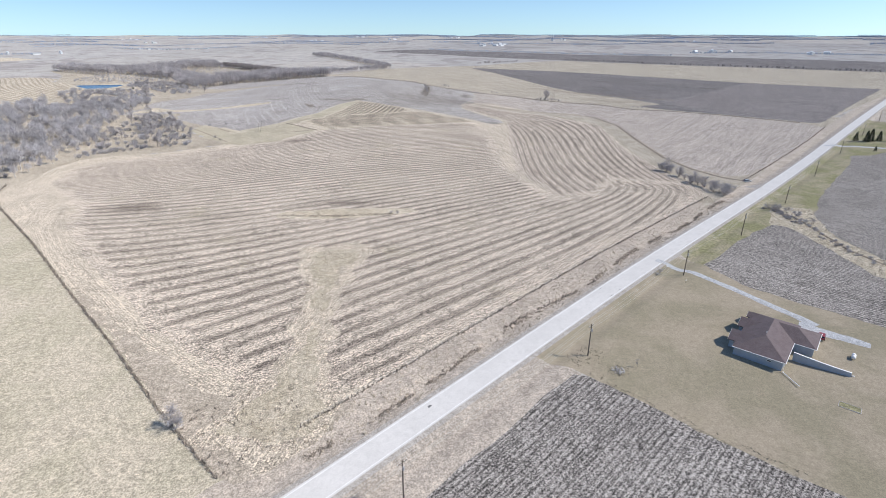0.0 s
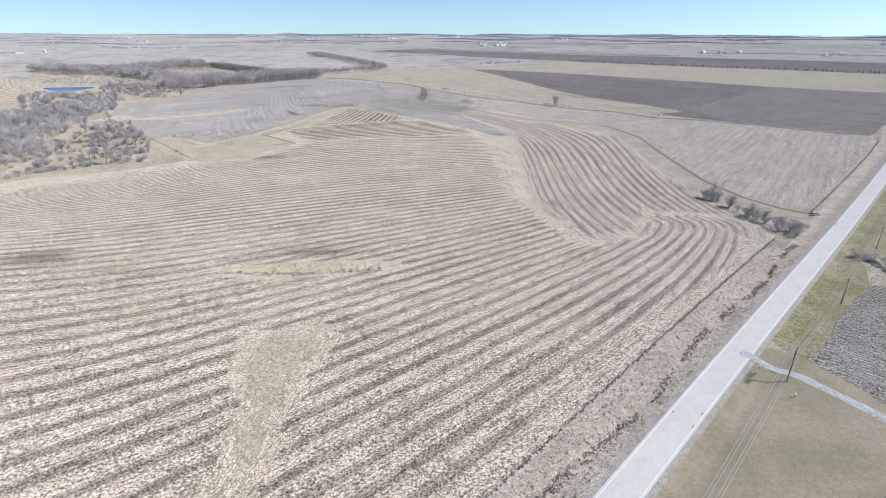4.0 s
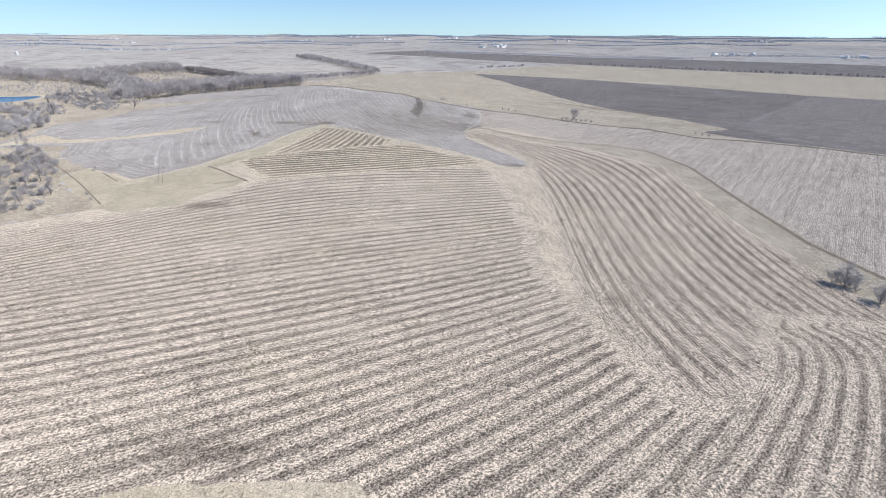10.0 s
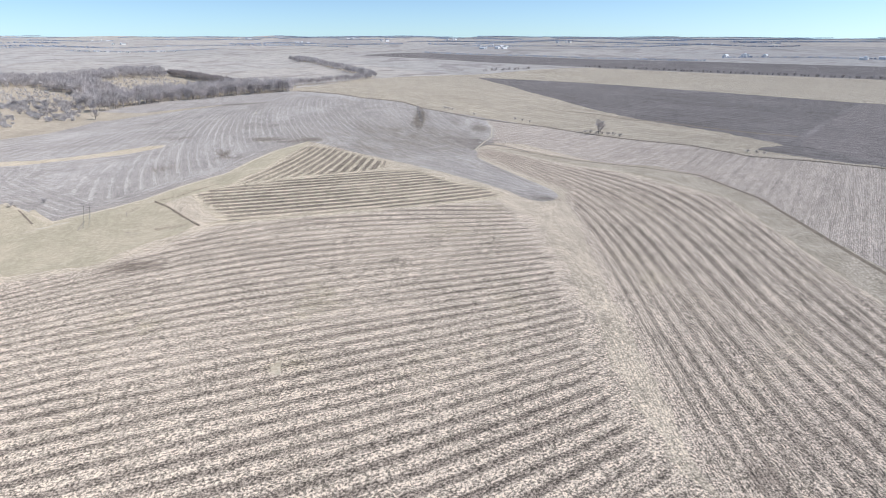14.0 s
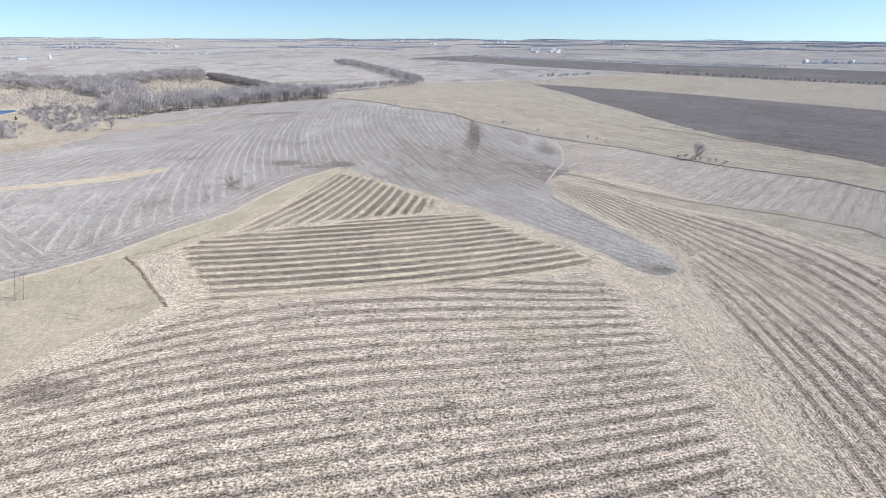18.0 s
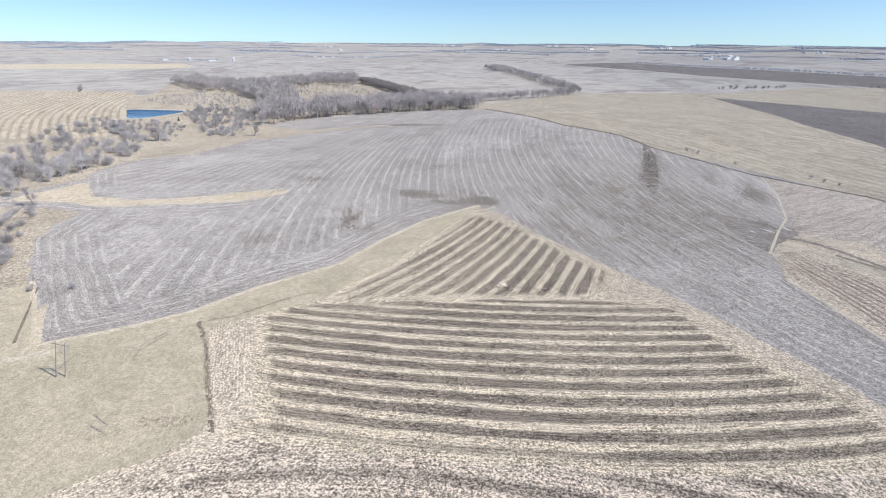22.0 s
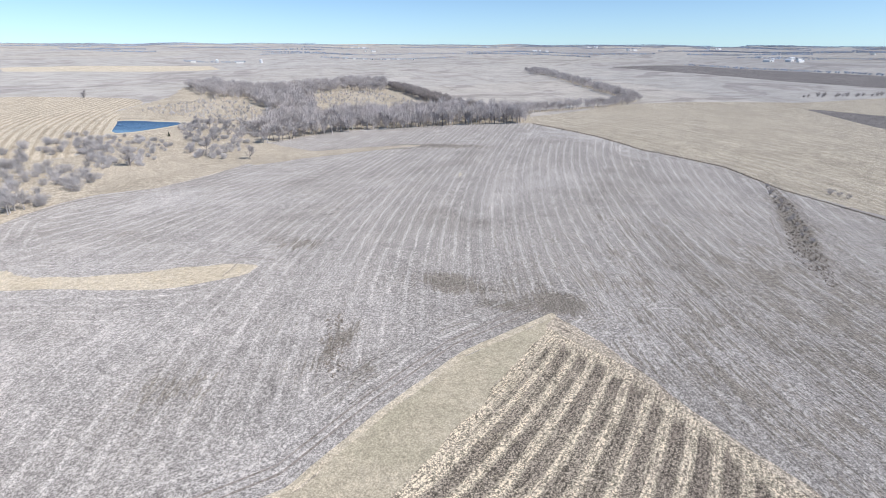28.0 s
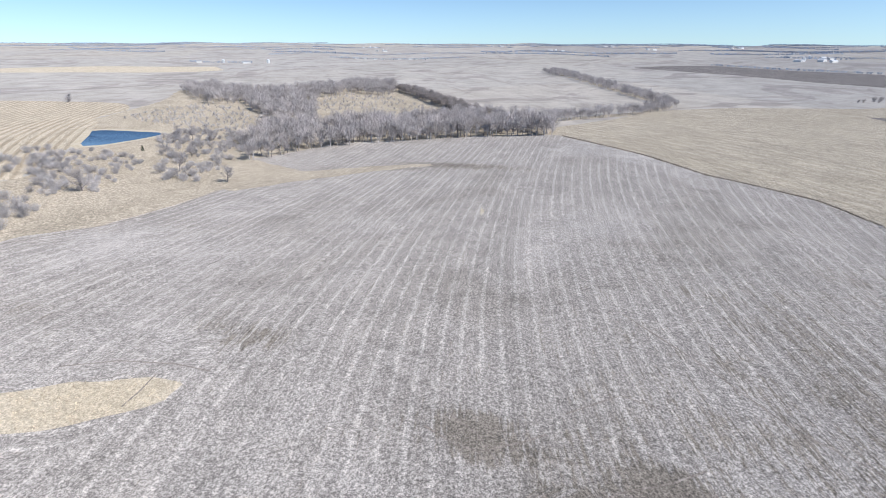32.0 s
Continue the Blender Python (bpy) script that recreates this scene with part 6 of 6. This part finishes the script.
def window(x, y, w, h, z, along_a, parent):
    """A window in a wall: frame, sill and pane; along_a: whether the wall runs along a."""
    t = 0.06
    f = bmesh.new()
    for lo, hi, zl, zh in ((-w / 2, w / 2, z, z + 0.08), (-w / 2, w / 2, z + h - 0.08, z + h), (-w / 2, -w / 2 + 0.08, z + 0.08, z + h - 0.08), (w / 2 - 0.08, w / 2, z + 0.08, z + h - 0.08), (-0.03, 0.03, z + 0.08, z + h - 0.08)):
        if along_a:
            box(f, x + lo, x + hi, y - t, y + t, zl, zh)
        else:
            box(f, x - t, x + t, y + lo, y + hi, zl, zh)
    wdw = part("window", f, M_WHITE, parent, "white-framed window")
    if along_a:
        part("pane", boxed(x - w / 2 + 0.08, x + w / 2 - 0.08, y - 0.02, y + 0.02, z + 0.08, z + h - 0.08), M_GLASS, wdw)
    else:
        part("pane", boxed(x - 0.02, x + 0.02, y - w / 2 + 0.08, y + w / 2 - 0.08, z + 0.08, z + h - 0.08), M_GLASS, wdw)


window(9.6, 0.48, 1.1, 0.6, 1.5, True, house)
for b in (3.0, 8.5):
    window(13.02, b, 1.8, 1.9, 0.3, False, house)
for b in (7.0, 16.9):
    window(-1.52 if b < 10 else -1.22, b, 1.5, 1.2, 0.9, False, house)
door = part("garage_door", boxed(14.0, 17.6, 24.26, 24.36, 0.0, 2.2, bevel=0.02), M_WHITE, house, "white garage door")

wall_len = [(14.3, 8.6, 2.5), (17.5, 8.7, 2.2), (21, 9.2, 1.7), (24.5, 9.8, 1.25), (28, 10.4, 0.9)]
vs, fs = [], []
for a, b, h in wall_len:
    vs += [(a, b - 0.14, -0.4), (a, b + 0.14, -0.4), (a, b + 0.14, h), (a, b - 0.14, h)]
for k in range(len(wall_len) - 1):
    for j in range(4):
        fs.append((k * 4 + j, k * 4 + (j + 1) % 4, k * 4 + 4 + (j + 1) % 4, k * 4 + 4 + j))
fs += [(3, 2, 1, 0), (16, 17, 18, 19)]
rw = empty("retaining_wall", house.matrix_world.copy(), "pale blue-grey retaining wall sloping down from the house", "wall")
part("panel", solid(vs, fs), M_SIDING, rw)
vs, fs = [], []
for a, b, h in wall_len:
    vs += [(a, b - 0.22, h + 0.005), (a, b + 0.22, h + 0.005), (a, b + 0.22, h + 0.1), (a, b - 0.22, h + 0.1)]
for k in range(len(wall_len) - 1):
    for j in range(4):
        fs.append((k * 4 + j, k * 4 + (j + 1) % 4, k * 4 + 4 + (j + 1) % 4, k * 4 + 4 + j))
fs += [(3, 2, 1, 0), (16, 17, 18, 19)]
part("cap", solid(vs, fs), M_WHITE, rw, "white cap")
post = empty("stump", pose(113, 117.6, gz(113, 117.6)), "small dark stone pile at the wall's end", "stone")
bm = bmesh.new()
bmesh.ops.create_icosphere(bm, subdivisions=2, radius=0.55, matrix=Matrix.Diagonal((1, 1, 0.6, 1)))
for q in bm.verts:
    q.co *= 1 + 0.2 * noise.noise(q.co * 3)
part("rock", bm, M_STONE, post)
pipe = empty("drain_pipe", house.matrix_world.copy(), "white plastic drain pipe lying on the lawn", "pipe")
part("pipe", cone(bmesh.new(), (13.5, -0.2, 0.12), (18.0, -4.4, 0.12), 0.11, 0.11, 10), M_WHITE, pipe)
part("elbow", cone(bmesh.new(), (13.38, 0.05, 0.3), (13.55, -0.25, 0.12), 0.1, 0.11, 10), M_WHITE, pipe)

tank = empty("propane_tank", pose(119, 125.7, gz(119, 125.7), 0, 0, 50), "white propane tank on short legs in the yard", "propane tank")
bm = bmesh.new()
bmesh.ops.create_uvsphere(bm, u_segments=20, v_segments=12, radius=0.55, matrix=pose(0, 0, 0.85, 0, 90, 0))
for q in bm.verts:
    q.co.x += 0.75 * (1 if q.co.x > 0 else -1)
bmesh.ops.remove_doubles(bm, verts=bm.verts, dist=0.001)
part("shell", bm, M_WHITE, tank)
for x in (-0.6, 0.6):
    for y in (-0.3, 0.3):
        part("leg", boxed(x - 0.06, x + 0.06, y - 0.06, y + 0.06, -0.1, 0.5), M_METALROOF, tank)
part("dome", cone(bmesh.new(), (0, 0, 1.36), (0, 0, 1.56), 0.18, 0.14, 12), M_WHITE, tank, "white valve dome")


def car(m, paint, label, tall=1.65, long=4.6):
    """A car: lofted body, glass cabin, four wheels and lamps."""
    top = empty("car", m, label, "car")
    h, l = tall, long / 2
    side = [(-l, 0.45), (-l, 0.9), (-l * 0.96, 1.0), (-l * 0.2, 1.02), (l * 0.5, 0.98), (l * 0.93, 0.85), (l, 0.6), (l * 0.98, 0.4)]
    vs = [(x, y, z) for y in (-0.9, 0.9) for x, z in side]
    n = len(side)
    body = solid(vs, [tuple(range(n)), tuple(range(2 * n - 1, n - 1, -1))] + [(k, (k + 1) % n, n + (k + 1) % n, n + k) for k in range(n)])
    bmesh.ops.bevel(body, geom=[e for e in body.edges], offset=0.06, segments=2, affect="EDGES")
    part("body", body, paint, top)
    cab = [(-l * 0.92, 1.0), (-l * 0.78, h - 0.06), (l * 0.12, h - 0.06), (l * 0.5, 1.0)]
    vs = [(x, y * (0.84 if z < 1.1 else 0.7), z) for y in (-1, 1) for x, z in cab]
    part("cabin_glass", solid(vs, [(0, 1, 2, 3), (7, 6, 5, 4), (0, 4, 5, 1), (1, 5, 6, 2), (2, 6, 7, 3), (3, 7, 4, 0)]), M_GLASS, top, "dark tinted glass")
    part("roof", boxed(-l * 0.8, l * 0.14, -0.7, 0.7, h - 0.07, h, bevel=0.03), paint, top)
    for x in (-l * 0.62, l * 0.64):
        for y in (-0.84, 0.84):
            w = part("wheel", cone(bmesh.new(), (x, y - 0.11, 0.34), (x, y + 0.11, 0.34), 0.34, 0.34, 16), M_RUBBER, top, "black tyre")
            part("rim", cone(bmesh.new(), (x, y + 0.1 * (1 if y > 0 else -1), 0.34), (x, y + 0.125 * (1 if y > 0 else -1), 0.34), 0.2, 0.19, 12), M_METALROOF, w, "grey metal rim")
    for y in (-0.62, 0.62):
        part("headlight", boxed(l * 0.95, l + 0.02, y - 0.18, y + 0.18, 0.62, 0.76, bevel=0.02), M_WHITE, top, "clear headlight")
        part("tail_light", boxed(-l - 0.02, -l + 0.05, y - 0.14, y + 0.14, 0.72, 0.9, bevel=0.02), M_REDCAR, top, "red tail light")
    return top


car(pose(191, 315, gz(191, 315) + 0.1, 0, 0, 8), M_SILVER, "silver sport utility car parked at the field entrance", 1.75, 4.8)
car(pose(116.8, 136.2, gz(116.8, 136.2) + 0.1, 0, 0, 50), M_REDCAR, "dark red car parked beside the garage", 1.5, 4.5)

pile = empty("brush_pile", pose(48.7, 119.2, gz(48.7, 119.2)), "grey pile of stones and cut brush on the lawn", "brush pile")
r = random.Random(77)
for k in range(36):
    a, d = r.uniform(0, 6.283), 1.7 * math.sqrt(r.random())
    bm = bmesh.new()
    bmesh.ops.create_icosphere(bm, subdivisions=1, radius=r.uniform(0.22, 0.42), matrix=pose(d * math.cos(a), d * math.sin(a), 0.12 + 0.25 * max(0, 1 - d), r.uniform(0, 90), r.uniform(0, 90), 0) @ Matrix.Diagonal((1, 0.8, 0.6, 1)))
    part("rock", bm, M_STONE, pile)
tv, tf = [], []
for k in range(60):
    a, d = r.uniform(0, 6.283), 1.7 * math.sqrt(r.random())
    p = Vector((d * math.cos(a), d * math.sin(a), 0.1))
    spike(tv, tf, p, p + Vector((r.uniform(-1, 1), r.uniform(-1, 1), r.uniform(0.2, 0.7))), 0.03)
link("twigs", tv, tf, M_BRUSH, pile)
plant("sapling", SAPLINGS[0], 54.5, 120.5, 0.55, 20, "slender bare sapling on the lawn", "tree", "")
plant("shrub", SHRUBS[2], 83.5, 179.5, 0.55, 60, "small dark shrub beside the driveway's mouth", "shrub", "")
plant("shrub", SHRUBS[0], 81.5, 177.5, 0.45, 10, "small dark shrub beside the driveway's mouth", "shrub", "")
tufts("dead_weeds", [(48.7 + 2.6 * math.cos(a * 0.21) + 0.5 * math.sin(a), 119.2 + 2.2 * math.sin(a * 0.21), 0.8, 0) for a in range(30)] + scatter([(36, 121), (46, 111), (78, 83), (79, 84), (47, 112.5), (38, 122)], 120, 70, 0.8), M_DITCHTUFT, "dark dead weeds round the brush pile and tilled edge", 0.25, 0.4, 4, 19)
tufts("dead_weeds", scatter([(38, 121), (45, 122), (48, 128), (41, 131), (35, 126)], 60, 71, 0.9), M_DITCHTUFT, "brown dead weeds round the utility pole", 0.2, 0.3, 4, 20)
tufts("dead_weeds", scatter(LAWN, 60, 72, 6.0), M_DITCHTUFT, "stray dead weeds and twigs on the lawn", 0.12, 0.3, 3, 21)
bed = empty("garden_bed", pose(103.2, 105, gz(103.2, 105), 0, 0, -40), "low wooden edged garden bed in the lawn", "garden bed")
for a0, a1, b0, b1 in ((-2.4, 2.4, -1.3, -1.15), (-2.4, 2.4, 1.15, 1.3), (-2.4, -2.25, -1.15, 1.15), (2.25, 2.4, -1.15, 1.15)):
    part("board", boxed(a0, a1, b0, b1, -0.1, 0.12, bevel=0.01), M_STONE, bed)
part("soil", boxed(-2.25, 2.25, -1.15, 1.15, -0.1, 0.05), M_VERGEGREEN, bed)
for x, y in ((90, 171.5), (87.6, 183.2)):
    mb = empty("mailbox", pose(x, y, gz(x, y), 0, 0, 45), "small mailbox on a wooden post by the driveway", "mailbox", "driveway posts")
    part("post", boxed(-0.06, 0.06, -0.06, 0.06, -0.2, 1.05), M_POLE, mb)
    part("box", boxed(-0.28, 0.28, -0.12, 0.12, 1.05, 1.3, bevel=0.05), M_WHITE, mb)

# straw heap in the stubble
heap = bmesh.new()
bmesh.ops.create_icosphere(heap, subdivisions=3, radius=1.0, matrix=Matrix.Diagonal((1.7, 1.0, 0.4, 1)))
for q in heap.verts:
    q.co *= 1 + 0.25 * noise.noise(q.co * 1.3)
me = bpy.data.meshes.new("straw_heap")
heap.to_mesh(me)
heap.free()
me.materials.append(M_STRAWHEAP)
ob = tagged(new("straw_heap", me), "pale heap of chaff in the stubble strips", "straw heap")
ob.matrix_world = pose(-68, 539, gz(-68, 539) + 0.1, 0, 0, -30)


# conifers of the roadside farmstead
def conifer(tall, wide, seed):
    r = random.Random(seed)
    wv, wf, nv, nf = [], [], [], []
    tube(wv, wf, Vector((0, 0, -0.3)), Vector((0, 0, tall * 0.95)), 0.2, 0.03, 6)
    n = int(tall * 55)
    for k in range(n):
        f = (k + r.random()) / n
        z = tall * (0.04 + 0.95 * f)
        reach = wide * (1 - f) ** 0.8 * r.uniform(0.55, 1.05) + 0.1
        w = r.uniform(0, 6.283)
        a, b = Vector((0, 0, z)), Vector((math.cos(w) * reach, math.sin(w) * reach, z - 0.18 * reach + r.uniform(-0.1, 0.2)))
        for j in range(9):
            g = 0.3 + 0.7 * (j + r.random()) / 9
            p = a.lerp(b, g)
            q = p + Vector((math.cos(w) + r.uniform(-0.9, 0.9), math.sin(w) + r.uniform(-0.9, 0.9), r.uniform(-0.3, 0.4))).normalized() * r.uniform(0.3, 0.6)
            spike(nv, nf, p, q, 0.09)
    return (wv, wf), (nv, nf)


FIRS = []
for k in range(2):
    wood, needle = conifer(9.5, 3.2, 5 + k)
    FIRS.append((mesh_of("trunk", wood, M_BARK), mesh_of("crown", needle, M_NEEDLE)))
for k, (x, y, s) in enumerate(((340, 427, 0.8), (345, 422, 0.95), (350, 424, 1.05), (357, 424, 0.85), (364, 420, 1.0), (372, 423, 0.95), (381, 418, 0.9), (329, 391, 0.42))):
    plant("conifer", FIRS[k % 2], x, y, s, 50 * k, "dark green spruce tree of a roadside windbreak", "tree", "windbreak spruces")
plant("tree", BIGTREE[0], -797, 948, 1.1, 30, "dark round tree standing alone at a field edge", "tree", "")
plant("shrub", SHRUBS[0], -796, 947, 2.4, 30, "dark round bush standing alone at a field edge", "shrub", "")
plant("conifer", FIRS[1], -455, 790, 0.4, 0, "small dark cedar near the pond", "tree", "")


# ---- far farms ----
def building(x, y, w, l, h, rise, turn, paint, roof_mat, label, group):
    top = empty("farm_building", pose(x, y, gz(x, y), 0, 0, turn), label, "building", group)
    part("wall", boxed(-w / 2, w / 2, -l / 2, l / 2, -0.5, h), paint, top)
    v = [(-w / 2 - 0.4, -l / 2 - 0.4, h), (0, -l / 2 - 0.4, h + rise), (w / 2 + 0.4, -l / 2 - 0.4, h), (-w / 2 - 0.4, l / 2 + 0.4, h), (0, l / 2 + 0.4, h + rise), (w / 2 + 0.4, l / 2 + 0.4, h)]
    part("roof", solid(v, [(0, 1, 4, 3), (1, 2, 5, 4), (0, 2, 1), (3, 4, 5), (0, 3, 5, 2)]), roof_mat, top)
    part("door", boxed(-1.6, 1.6, -l / 2 - 0.12, -l / 2 - 0.02, 0, min(3.2, h * 0.8)), M_GLASS, top)
    return top


def bin_silo(x, y, rad, h, group):
    top = empty("grain_bin", pose(x, y, gz(x, y)), "pale metal grain bin at a far farm", "grain bin", group)
    part("shell", cone(bmesh.new(), (0, 0, -0.5), (0, 0, h), rad, rad, 18), M_PALEMETAL, top)
    part("roof", cone(bmesh.new(), (0, 0, h), (0, 0, h + rad * 0.5), rad + 0.1, 0.3, 18), M_PALEMETAL, top)


r = random.Random(21)
FARMS = [(264, 2773, 4), (984, 1961, 4), (1182, 1727, 3), (228, 2484, 4), (-1244, 1768, 2), (-1407, 1744, 2), (-720, 3300, 3), (-300, 3500, 3), (700, 3300, 3), (1300, 2900, 2), (-1500, 2900, 3), (100, 3900, 3), (-1900, 3400, 3), (-600, 4200, 3), (1500, 3800, 3), (-1250, 3900, 3)]
for k, (x, y, n) in enumerate(FARMS):
    for j in range(n):
        bx, by = x + r.uniform(-22, 22) + (j - n / 2) * 34, y + r.uniform(-18, 18)
        if j == 1:
            bin_silo(bx, by, 4.5, 9, "far farm buildings")
        else:
            building(bx, by, r.uniform(9, 14), r.uniform(14, 26), r.uniform(4, 6), r.uniform(2, 3.2), r.choice((45, 135)), M_WHITE, r.choice((M_METALROOF, M_PALEMETAL)), "white farm building with pale metal roof far off", "far farm buildings")
for k in range(11):
    x, y = -1225 + 27 * k + r.uniform(-6, 6), 2135 + 11 * k + r.uniform(-14, 14)
    building(x, y, 8.5, r.uniform(10, 14), 3.2, 2.4, r.choice((45, 135)), M_WHITE, M_METALROOF, "white village house with grey roof far off", "far village houses")
